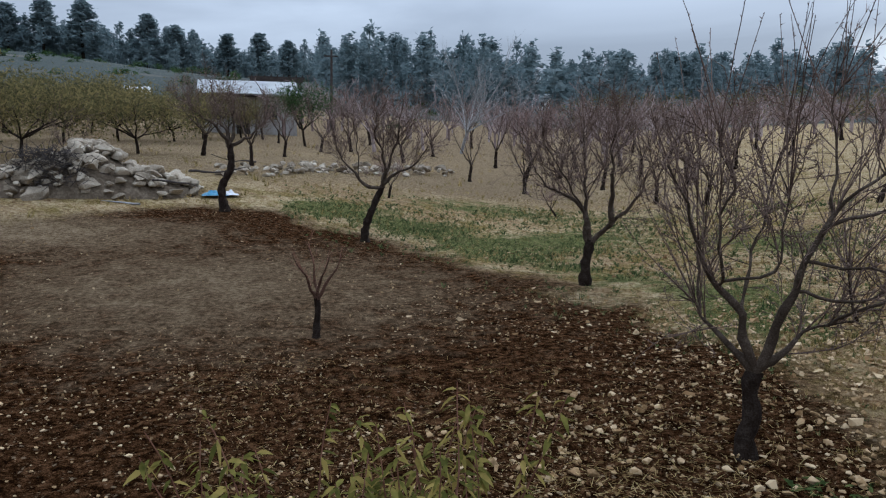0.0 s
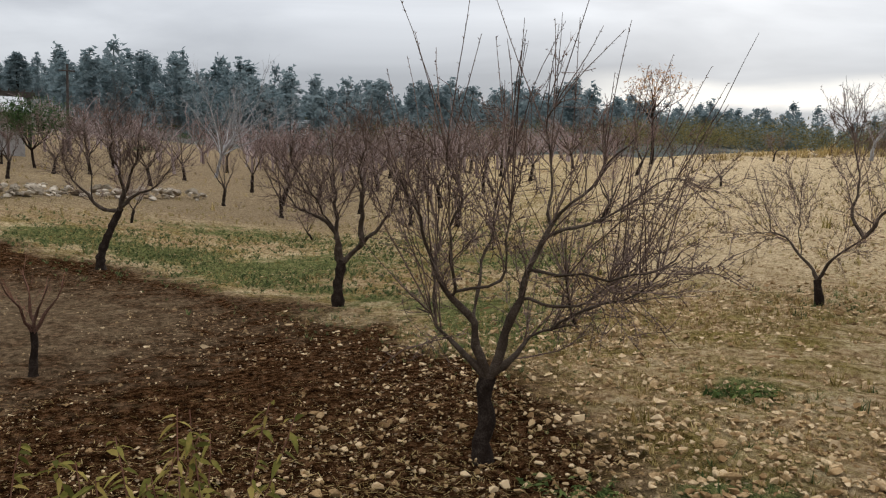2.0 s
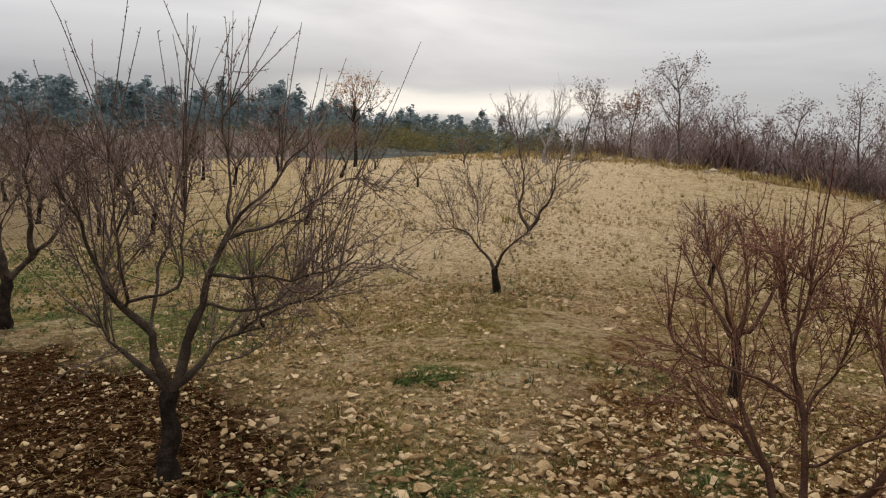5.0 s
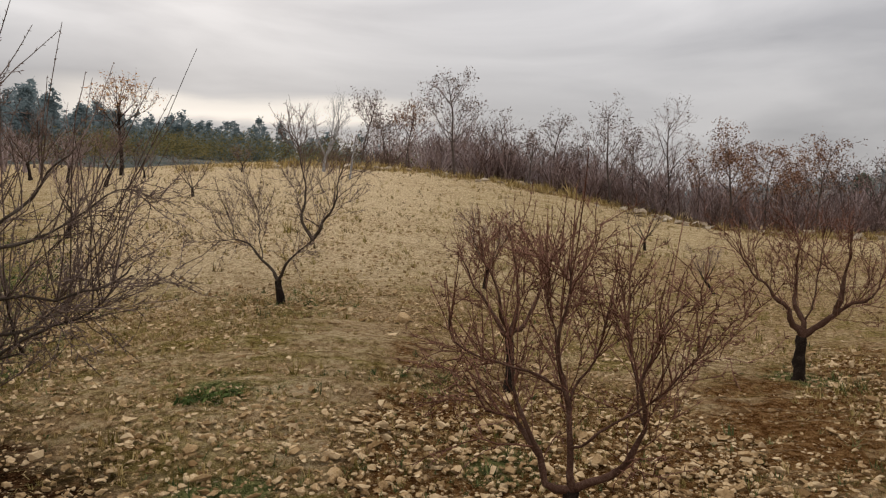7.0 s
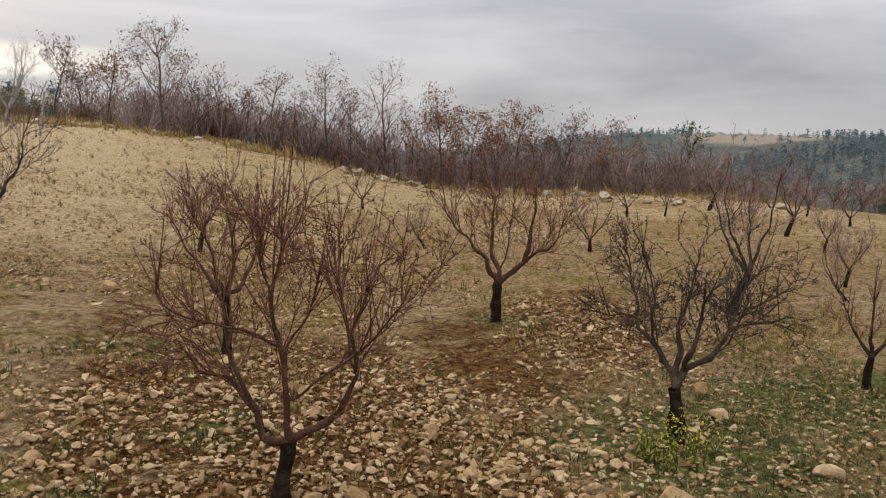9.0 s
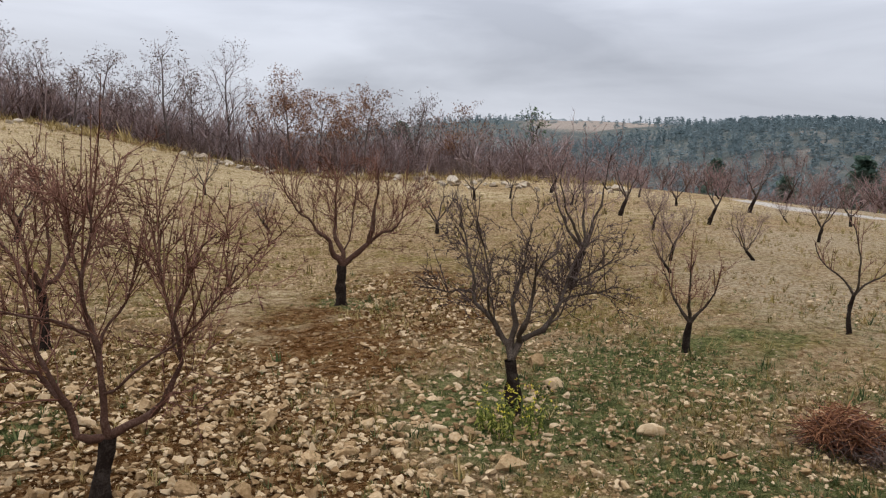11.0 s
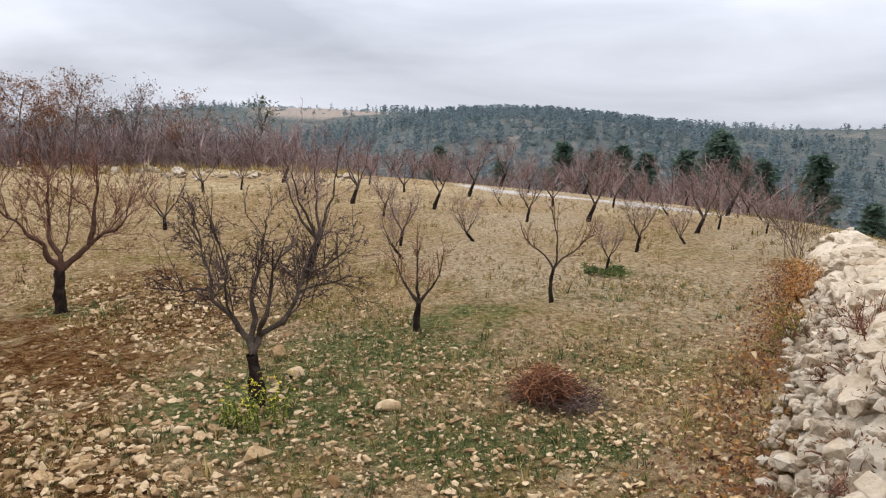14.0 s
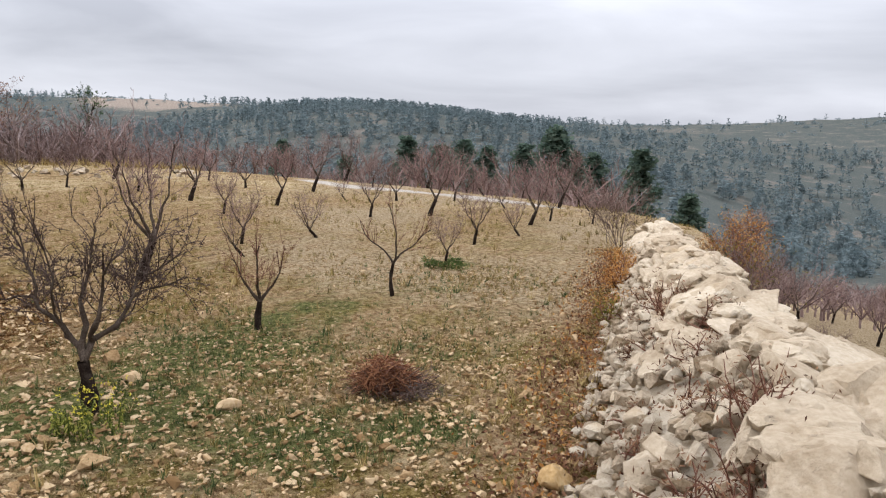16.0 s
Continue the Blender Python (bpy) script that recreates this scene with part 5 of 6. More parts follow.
def wood(name, shapes, mat, label, count, az0, az1, far0, far1, tall0, tall1, chance=None, category="wood", grow=None):
    az = rng.uniform(az0, az1, count)
    far = np.sqrt(rng.uniform(far0 ** 2, far1 ** 2, count))
    if chance:
        keep = rng.random(count) < chance(az, far)
        az, far = az[keep], far[keep]
    x, y = far * np.sin(np.radians(az)), far * np.cos(np.radians(az))
    n = len(x)
    h = rng.uniform(tall0, tall1, n)
    w = h * rng.uniform(.9, 1.5, n)
    if grow:
        h, w = h * grow(az), w * grow(az) ** .4
    return strew(name, shapes, np.stack([rng.integers(0, len(shapes), n), x, y, height(x, y) - .2, rng.uniform(0, 6.3, n), w, w, h], 1), mat, label, category)


def taller(a):
    """The hill's pines stand taller away from the field's crest."""
    return np.interp(a, (-9, 0, 12, 28, 48), (1.4, 1.52, 1.36, 1.34, 1.0))


wood("pine_wood", pines, HAZE_PINE, "dense dark pine wood on the hill", 1500, -38, 56, 130, 330, 6, 10.5,
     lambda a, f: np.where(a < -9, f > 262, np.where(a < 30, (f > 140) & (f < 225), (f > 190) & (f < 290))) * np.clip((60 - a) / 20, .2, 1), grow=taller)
wood("pine_wood", small_pines, HAZE_PINE, "young pines filling the wood's edge", 2600, -38, 56, 130, 330, 3.5, 7,
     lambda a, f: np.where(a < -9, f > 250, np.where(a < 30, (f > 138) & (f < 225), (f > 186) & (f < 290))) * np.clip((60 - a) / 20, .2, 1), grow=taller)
wood("pine_wood", small_pines, HAZE_PINE, "dark pine wood across the valley", 7000, 72, 152, 230, 980, 6, 11,
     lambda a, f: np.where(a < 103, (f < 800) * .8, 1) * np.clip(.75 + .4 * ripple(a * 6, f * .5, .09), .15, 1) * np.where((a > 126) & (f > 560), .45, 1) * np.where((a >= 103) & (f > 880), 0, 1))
wood("pine_wood", small_pines, HAZE_PINE, "far pine wood along the ridge", 1600, 70, 152, 900, 1600, 8, 14,
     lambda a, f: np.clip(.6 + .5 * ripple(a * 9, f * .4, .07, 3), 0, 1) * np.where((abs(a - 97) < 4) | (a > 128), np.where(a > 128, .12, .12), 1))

shrubs = [bare_shape(340 + i, 6, 4, 2, .5) for i in range(5)]
bare_far = [bare_shape(350 + i, 5, 4, 3, .7, True) for i in range(5)]
wood("orchard_trees", bare_far, TWIG_HAZE, "far orchard of bare brown trees", 190, -12, 30, 44, 120, 3.6, 5.2, lambda a, f: np.where(a < 0, .5, 1.0) * np.where((a > 26) & (f < 62), 0, 1), "trees")
wood("orchard_trees", bare_far, TWIG_HALF_HAZE, "orchard of bare reddish trees below the wall", 230, 131, 152, 27, 85, 1.9, 2.6, lambda a, f: np.where(f * np.sin(np.radians(a - 132)) > 6.0, 1.0, 0), "trees")
wood("orchard_trees", bare_far, TWIG_HALF_HAZE, "bare reddish orchard at the field's far end", 460, 90, 132, 30, 78, 2.0, 2.7, lambda a, f: np.where(f < np.interp(a, (90, 97, 105, 115, 125, 131), (54, 47, 41, 35, 29, 26)) + 3, 0, 1.0), "trees")
wood("scrub", shrubs, TWIG_HAZE, "dark bare scrub behind the field's edge", 400, 50, 98, 52.5, 76, 2.0, 4.0, lambda a, f: np.where(a < 54, .5, 1) * np.where(a > 88, .6, 1), "scrub")
wood("scrub", shrubs, TWIG_HALF_HAZE, "dense brown undergrowth below the oaks", 150, 56, 96, 52, 60, 2.2, 3.6, None, "scrub")
wood("scrub", bare_far, TWIG_HAZE, "tall bare brushwood between the oaks", 45, 52, 94, 53, 64, 3.0, 5.0, None, "scrub")
wood("scrub", shrubs, TWIG_BROWN, "low brown scrub at the field's edge", 150, 46, 92, 50.5, 58, .8, 1.9, None, "scrub")
bushy = [needle_cloud(np.random.default_rng(370 + i), np.random.default_rng(375 + i).normal(size=(22, 3)) * (.35, .35, .2) + (0, 0, .35), .22, 5, .12) for i in range(3)]
wood("scrub", bushy, GREEN_LEAF, "low dark scrub on the bare hillside", 260, -38, 2, 95, 262, .8, 2.2, lambda a, f: np.clip(.45 + .7 * ripple(f * .9, a, .12, 4), 0, 1), "scrub")
wood("scrub", bushy, HAZE_PINE, "scattered dark bushes on the far ridge", 900, 84, 152, 620, 1600, 2.5, 6, lambda a, f: np.where((a > 102) & (a < 124), 0, 1) * np.clip(.5 + .8 * ripple(a * 5, f * .6, .06, 2), 0, 1), "scrub")
yellow = [leaf_cloud(np.random.default_rng(360 + i), np.random.default_rng(365 + i).normal(size=(60, 3)).clip(-1.5, 1.5) * (.26, .26, .17) + (0, 0, .42), .026, 9, .06) for i in range(3)]
wood("thicket", yellow, OLIVE_LEAF, "yellowing green thicket below the pines", 270, 4, 54, 95, 190, 5, 8, lambda a, f: np.clip(.4 + .6 * ripple(a * 3, f, .15, 2), 0, 1), "thicket")
rows = []
for _ in range(330):
    a = rng.uniform(36, 100)
    f = 50 - .08 * max(0, a - 60) + rng.normal() * 1.6 - (6 if a > 86 else 0)
    x, y = polar(a, f)
    if float(ripple(x, y, .5, 4)) < -.1:
        continue
    s = rng.uniform(.2, .75) * (1.3 if rng.random() < .2 else .7)
    rows.append((rng.integers(14), x, y, float(height(x, y)) + s * .15, rng.uniform(0, 6.3), s * 1.3, s, s * .9))
strew("edge_stones", chips, rows, STONE, "pale rocks heaped along the field's edge", "stones")


def leafy_tree(name, label, seed, tall, wide, mat, leaves, size, twig=TWIG_BROWN, bark=BARK_DARK, low=.3, limbs=6, group="", levels=((5, .18, .42, .3, .16), (6, .08, .22, .2, .2)), girth=.024, leader=False):
    """A tree of some size with its own trunk, limbs, twigs and, where it has them, leaves."""
    rng = np.random.default_rng(seed)
    root = thing(name, label, "tree", group)
    t = Tubes()
    top = .85 if leader else low
    tp = resample(bend(rng, (0, 0, -.1), (0, 0, 1), tall * top + .1, 6, .08, .04), .15)
    t.add(tp, np.linspace(girth * tall, girth * tall * (.2 if leader else .75), len(tp)), 8)
    part("trunk", t.mesh("trunk", bark), None, root)
    crown, tips = Tubes(), []
    scaled = [(p[0] * 3 / tall, p[1] * tall, p[2] * tall, p[3], p[4]) for p in levels]
    for k in range(limbs):
        a = k * 2.4 + rng.uniform(-.5, .5)
        h = rng.uniform(low, .8) if leader else low
        start = tp[min(len(tp) - 1, int(h / top * (len(tp) - 1)))]
        out = wide / tall * rng.uniform(.7, 1.2) * (3.2 if leader else 1)
        length = tall * (1 - h) * rng.uniform(.45, .8) if leader else tall * (1 - low) * rng.uniform(.7, 1.0)
        q = np.array(bend(rng, start, (out * math.cos(a), out * math.sin(a), .8), length, 6, .14, .06))
        t = Tubes()
        t.add(q, np.linspace(girth * tall * (.35 if leader else .5), .007, len(q)), 5)
        part("limb", t.mesh("limb", bark), None, root)
        sprout(crown, rng, q, girth * tall * .3, scaled, tips)
        tips += [q[-1], q[-2]]
    if leader:
        sprout(crown, rng, tp[len(tp) // 3:], girth * tall * .3, scaled, tips)
    tagged(part("crown", crown.mesh("crown", twig), None, root), kind="stuff")
    if leaves:
        pick = np.array(tips)[rng.integers(0, len(tips), leaves)]
        v, f = leaf_cloud(rng, pick, size, 1, .07 * wide)
        tagged(part("foliage", mesh_of("foliage", v, f, mat), None, root), kind="stuff")
    return root


OAKS = (  # bearing, distance, height, width, leaves, kind of leaf
    (49.0, 54, 5.6, 1.5, 260, 0), (50.6, 56, 4.3, 1.2, 160, 0), (52.2, 54, 5.2, 1.0, 300, 1), (55.8, 51, 7.2, 2.0, 420, 0), (59.6, 54, 5.0, 2.0, 120, 0), (62.8, 55, 5.6, 2.2, 200, 0), (67.0, 53, 7.2, 1.8, 300, 0),
    (68.6, 56, 5.6, 1.6, 200, 0), (71.0, 54, 7.4, 1.9, 90, 0), (75.2, 53, 6.6, 2.4, 900, 1), (77.4, 55, 6.0, 2.0, 700, 1), (80.6, 52, 6.2, 1.5, 500, 1), (84.0, 53, 5.6, 1.3, 260, 0), (88.2, 55, 5.2, 1.9, 380, 1), (82.2, 56, 4.6, 1.4, 240, 0), (57.4, 56, 4.4, 1.6, 160, 0), (65.0, 57, 4.6, 1.8, 200, 0), (73.0, 56, 5.2, 1.9, 300, 1), (79.0, 57, 5.0, 1.8, 500, 1), (86.0, 57, 4.4, 1.6, 300, 1), (61.2, 52, 4.2, 1.5, 120, 0))
for i, (b, far, tall, wide, leaves, kind) in enumerate(OAKS):
    tree = leafy_tree("oak_tree", ("slender oak with sparse withered leaves at the field's edge", "oak with rusty brown withered leaves at the field's edge")[kind], 400 + i, tall, wide, DRY_LEAF if kind else BROWN_LEAF, leaves * 4, .085, twig=TWIG_HAZE, bark=OAK_BARK, low=.12, limbs=10, girth=.013, leader=True, group="oaks at the field's edge", levels=((8, .10, .26, .12, .2), (9, .04, .13, .08, .22)))
    tree.matrix_basis = stand(b, far, 40 * i)
tree = leafy_tree("oak_tree", "tall thin dark tree beside the orchard", 430, 4.9, .8, GREEN_LEAF, 500, .09, low=.4, limbs=8, leader=True)
tree.matrix_basis = stand(92.4, 58)
tree = leafy_tree("oak_tree", "tree with withered orange-brown leaves behind the orchard", 431, 5.6, 1.3, ORANGE_LEAF, 700, .09, low=.35, limbs=9, leader=True)
tree.matrix_basis = stand(32.5, 50)
tree = leafy_tree("grey_tree", "bare pale-grey tree at the field's edge", 432, 4.0, 2.0, DRY_LEAF, 0, .1, twig=TWIG_GREY, bark=TWIG_GREY, low=.22)
tree.matrix_basis = stand(46.3, 43.4)
tree = leafy_tree("white_tree", "tall bare white-barked tree beyond the almond trees", 433, 7.0, 6.5, DRY_LEAF, 0, .1, twig=TWIG_GREY, bark=TWIG_GREY, low=.2, limbs=9, girth=.016, levels=((4, .2, .4, .25, .12), (5, .1, .25, .2, .15)))
tree.matrix_basis = stand(1.25, 52)
pole = thing("leaning_pole", "pale leaning wooden pole at the field's edge", "pole")
t = Tubes()
t.add([(0, 0, -.15), (.15, 0, 1.0), (.32, 0, 1.95)], [.055, .05, .04], 8)
part("shaft", t.mesh("shaft", TWIG_GREY), None, pole)
pole.matrix_basis = stand(48.2, 39.3)

# the plot to the north: leafy trees, a hut, a stone heap
olives = [leafy_tree("olive_tree", "leafy yellow-green tree with a short dark trunk", 440 + i, 3.0, 4.4, OLIVE_LEAF, 3600, .09, low=.22, limbs=7, levels=((4, .18, .42, .3, .16), (4, .08, .22, .2, .2)), group="leafy trees beyond the tilled earth") for i in range(3)]
for i, (b, far, size) in enumerate(((-28.5, 31, 1.0), (-22.7, 42, 1.0), (-19.1, 42.5, .95), (-21.5, 33, .95), (-31.5, 36, 1.1), (-26.0, 39, 1.05), (-24.3, 47, 1.1), (-17.2, 47, .95), (-29.5, 46, 1.1), (-14.6, 49, .9), (-33.0, 30, 1.0), (-20.8, 52, 1.1), (-27.2, 53, 1.15))):
    m = stand(b, far, 70 * i, size)
    if i < 3:
        olives[i].matrix_basis = m
    else:
        copy_thing(olives[i % 3], m)
tree = leafy_tree("green_tree", "round dark green leafy tree beside the hut", 450, 3.2, 3.2, GREEN_LEAF, 4200, .075, low=.28, limbs=8)
tree.matrix_basis = stand(-10.1, 46)
tall_kind = vase("almond_tree", "tall bare almond tree with purplish twigs beyond the field", 35, 3.6, 1.3, ((5, .45, 1.0, .35, .16), (6, .2, .5, .25, .16), (4, .1, .25, .2, .2)), TWIG_BROWN, .15, girth=.09)
for i, (b, far, size) in enumerate(((-17.2, 34, .95), (-11.6, 35.5, .8), (-13.9, 30.5, .85), (-3.0, 40, 1.0), (-6.8, 44, 1.0), (3.8, 42, 1.05), (8.5, 38, 1.0), (11.6, 33, .95), (14.3, 38, 1.05), (17.5, 34, 1.05), (12.8, 45, 1.1), (20.6, 39, 1.05), (24.0, 44, 1.1), (16.2, 49, 1.15), (21.8, 50, 1.15), (27.0, 52, 1.2), (6.4, 50, 1.1), (-.8, 47, 1.0), (10.2, 55, 1.2), (29.2, 47, 1.0), (18.8, 26.5, .9), (15.4, 28, .85), (-25.5, 25.5, .6), (-15.4, 48, .75), (-13.1, 49, .8), (-12.0, 46.5, .7), (-9.0, 41, .85), (1.9, 33, .8), (6.0, 30, .85), (9.6, 44, 1.1), (-5.4, 52, 1.1), (2.0, 58, 1.2), (13.6, 58, 1.25), (19.5, 57, 1.2))):
    m = stand(b, far, 55 * i, size)
    if i:
        copy_thing(tall_kind, m)
    else:
        tall_kind.matrix_basis = m

house = thing("farm_hut", "low stone farm hut with a pale flat roof among trees", "house")
bm = bmesh.new()
box(bm, -3.1, 3.1, 0, 4.2, -.3, 2.62, .03)
part("wall", bm, PLASTER, house)
bm = bmesh.new()
box(bm, -3.5, 3.45, -.6, 4.6, -.06, .06, .02)
bmesh.ops.rotate(bm, verts=bm.verts, cent=(0, -.6, 0), matrix=Matrix.Rotation(radians(14), 3, "X"))
bmesh.ops.translate(bm, verts=bm.verts, vec=(0, 0, 2.64))
part("roof", bm, ROOF, house)
bm = bmesh.new()
box(bm, -3.45, .4, -2.2, -.46, 2.45, 2.53, .01)
part("porch_roof", bm, DARK_WOOD, house, "rusty porch roof")
for x in (-3.3, -1.5, .25):
    bm = bmesh.new()
    box(bm, x - .05, x + .05, -2.1, -2.0, -.3, 2.446, .01)
    part("post", bm, DARK_WOOD, house)
bm = bmesh.new()
box(bm, -.95, -.05, -.05, .02, 0, 2.05, .01)
part("door", bm, DARK_WOOD, house)
for x in (-2.4, 1.3):
    bm = bmesh.new()
    box(bm, x - .45, x + .45, -.03, .02, 1.0, 2.0, .01)
    w = part("window", bm, DARK_GLASS, house)
    bm = bmesh.new()
    box(bm, x - .55, x + .55, -.10, -.034, .92, .995, .01)
    part("sill", bm, PLASTER, w)
house.matrix_basis = stand(-13.9, 55, 16)

pergola = thing("pergola", "dark weathered timber frame above the hut", "pergola")
for x in (-2.2, 0, 2.2):
    for y in (0, 2.4):
        bm = bmesh.new()
        box(bm, x - .07, x + .07, y - .07, y + .07, -.3, 2.6, .01)
        part("post", bm, DARK_WOOD, pergola)
for y in (0, 2.4):
    bm = bmesh.new()
    box(bm, -2.6, 2.6, y - .08, y + .08, 2.604, 2.78, .01)
    part("beam", bm, DARK_WOOD, pergola)
for k in range(9):
    bm = bmesh.new()
    x = -2.4 + .6 * k
    box(bm, x - .04, x + .04, -.4, 2.8, 2.784, 2.88, .01)
    part("rafter", bm, DARK_WOOD, pergola)
pergola.matrix_basis = stand(-12.0, 66, 14) @ Matrix.Diagonal((.85, 1, 1.5, 1))

pole = thing("utility_pole", "dark wooden utility pole beside the hut", "pole")
t = Tubes()
t.add([(0, 0, -.3), (0, 0, 3.5), (.03, 0, 7.0)], [.13, .11, .09], 8)
part("shaft", t.mesh("shaft", DARK_WOOD), None, pole)
bm = bmesh.new()
box(bm, -.6, .6, -.15, -.095, 6.4, 6.52, .01)
part("crossarm", bm, DARK_WOOD, pole)
pole.matrix_basis = stand(-8.2, 70, 8)


def cottage(label, wide, deep, tall, mat):
    h = thing("house", label, "house")
    bm = bmesh.new()
    box(bm, -wide / 2, wide / 2, 0, deep, -.5, tall, .03)
    wall_part = part("wall", bm, mat, h)
    bm = bmesh.new()
    a = [bm.verts.new(p) for p in ((-wide / 2 - .3, -.3, tall + .004), (wide / 2 + .3, -.3, tall + .004), (wide / 2 + .3, deep + .3, tall + .004), (-wide / 2 - .3, deep + .3, tall + .004), (-wide / 2 - .3, deep / 2, tall + 1.0), (wide / 2 + .3, deep / 2, tall + 1.0))]
    for f in ((0, 1, 5, 4), (2, 3, 4, 5), (1, 2, 5), (3, 0, 4), (3, 2, 1, 0)):
        bm.faces.new([a[i] for i in f])
    part("roof", bm, ROOF, h)
    for x in (-wide * .28, wide * .28):
        bm = bmesh.new()
        box(bm, x - .5, x + .5, -.04, .02, 1.0, 2.1, .01)
        part("window", bm, DARK_GLASS, h)
    bm = bmesh.new()
    box(bm, -.5, .5, -.05, .02, -.1, 2.0, .01)
    part("door", bm, DARK_WOOD, h)
    return h


cottage("small white house among the pines on the slope", 5, 5, 2.8, WHITE_PAINT).matrix_basis = stand(6.6, 168, -12)
cottage("small white house half hidden in the pine wood", 4, 4, 2.6, WHITE_PAINT).matrix_basis = stand(11.9, 230, -5)

# White cylinder added in place of what looks like a white-roofed shed.
tank = thing("water_tank", "white cylindrical water tank lying on the slope", "tank")
bm = bmesh.new()
bmesh.ops.create_cone(bm, cap_ends=True, segments=24, radius1=.75, radius2=.75, depth=3.6, matrix=Matrix.Translation((0, 0, 1.2)) @ Matrix.Rotation(radians(90), 4, "Y"))
bmesh.ops.bevel(bm, geom=[e for e in bm.edges if len(e.link_faces) == 2 and e.calc_face_angle() > 1], offset=.18, segments=3, affect="EDGES")
part("vessel", bm, WHITE_PAINT, tank)
for x in (-1.1, 1.1):
    bm = bmesh.new()
    box(bm, x - .15, x + .15, -.6, .6, -.3, .62, .02)
    part("saddle", bm, PLASTER, tank)
tank.matrix_basis = stand(-21.4, 118, 15)


RUBBLE_EARTH = material("stony_earth", ((.06, .045, .03), (.13, .10, .07), (.24, .195, .14)), scale=3, fine=14, bump=1, depth=.08)
HEAP_STONE = material("grey_heap_stone", ((.15, .12, .085), (.33, .275, .205), (.50, .435, .34)), scale=3, fine=30, bump=.5, random_amount=.3)
heap_shapes = [mesh.copy() for mesh in rock_shapes]
for mesh in heap_shapes:
    mesh.materials[0] = HEAP_STONE


def heap(name, label, seed, spots, core_label=""):
    """A heap of rocks, one object a rock. spots: x, y, lift, size."""
    root = thing(name, label, "rocks")
    r = np.random.default_rng(seed)
    for x, y, lift, size in spots:
        ob = new("rock", heap_shapes[int(r.integers(len(heap_shapes)))])
        ob.parent = root
        ob.matrix_basis = Matrix.LocRotScale((x, y, float(height(x, y)) + lift), Euler(r.uniform(-.4, .4, 2).tolist() + [r.uniform(0, 6.3)]), (size * 1.2, size, size * .75))
    return root


r = np.random.default_rng(71)
spots = []
for _ in range(330):
    u, v = r.uniform(-1, 1), r.uniform(-1, 1)
    if u * u + v * v > 1:
        continue
    size = float(np.clip(r.lognormal(-1.05, .38), .18, .85))
    cx, cy = polar(-24.6, 23.6)
    k = (1 - u * u - v * v)
    dx, dy = u * 3.0, v * 1.1
    b = radians(24.6)
    spots.append((cx + dx * math.cos(b) - dy * math.sin(b), cy + dx * math.sin(b) + dy * math.cos(b), 1.2 * k ** .8 * (.78 + .4 * math.sin(2.2 * u + 1.2) * math.cos(5 * u)) + size * .1, size))
mound = heap("stone_heap", "heap of pale field rocks with dry brush on it", 72, spots)
bm = bmesh.new()
bmesh.ops.create_grid(bm, x_segments=40, y_segments=24, size=1)
cx, cy = polar(-24.6, 23.6)
for v in bm.verts:
    k = max(0, 1 - v.co.x ** 2 - v.co.y ** 2)
    dx, dy = v.co.x * 3.0, v.co.y * 1.1
    x, y = cx + dx * math.cos(radians(24.6)) - dy * math.sin(radians(24.6)), cy + dx * math.sin(radians(24.6)) + dy * math.cos(radians(24.6))
    v.co = (x, y, float(height(x, y)) - .1 + 1.15 * k ** .8 * (.78 + .4 * math.sin(2.2 * v.co.x + 1.2) * math.cos(5 * v.co.x)) + (.12 * noise.noise(Vector((x * 3, y * 3, 4))) if k else -.1))
part("earth_core", bm, RUBBLE_EARTH, mound)
spots = []
for _ in range(170):
    k = r.random()
    size = float(np.clip(r.lognormal(-1.3, .35), .14, .6))
    spots.append((-7.4 + 7.6 * k + r.normal() * .35, 26.2 + 9.2 * k + r.normal() * .45, r.uniform(0, .28) + size * .1, size))
heap("low_stone_wall", "low tumbled row of pale stones across the grass", 73, spots)
brush = thing("brush_heap", "dark dry brush lying on the stone heap", "brush")
t = Tubes()
cx, cy = polar(-26.8, 23.2)
for _ in range(900):
    p = (cx + r.normal() * .5, cy + r.normal() * .35, float(height(cx, cy)) + r.uniform(.3, 1.25))
    q = np.array(bend(r, p, r.normal(size=3) * (1, 1, .45), r.uniform(.2, .6), 4, .25, -.02))
    t.add(q, np.linspace(.012, .004, len(q)), 3)
tagged(part("brushwood", t.mesh("brushwood", DARK_WOOD), None, brush), kind="stuff")
for i, (b, far, size) in enumerate(((-20.6, 22.8, 1.6), (-18.2, 24.6, 2.0), (-13.6, 31, 1.8), (-21.5, 21.6, 1.2))):
    log = thing("dead_branch", "bent dead branch lying among the stones", "branch")
    t = Tubes()
    x, y = polar(b, far)
    q = np.array(bend(r, (x, y, float(height(x, y)) + (.5 if i < 2 else .08)), (r.choice([-1, 1]), r.normal() * .3, .1), size, 8, .16, -.02))
    q[:, 2] = np.maximum(q[:, 2], height(q[:, 0], q[:, 1]) + .04)
    t.add(q, np.linspace(.035, .010, len(q)) * (1 + .15 * r.normal(size=len(q)).clip(-1.5, 1.5)), 6)
    part("stem", t.mesh("stem", DARK_WOOD if i < 3 else TWIG_GREY), None, log)

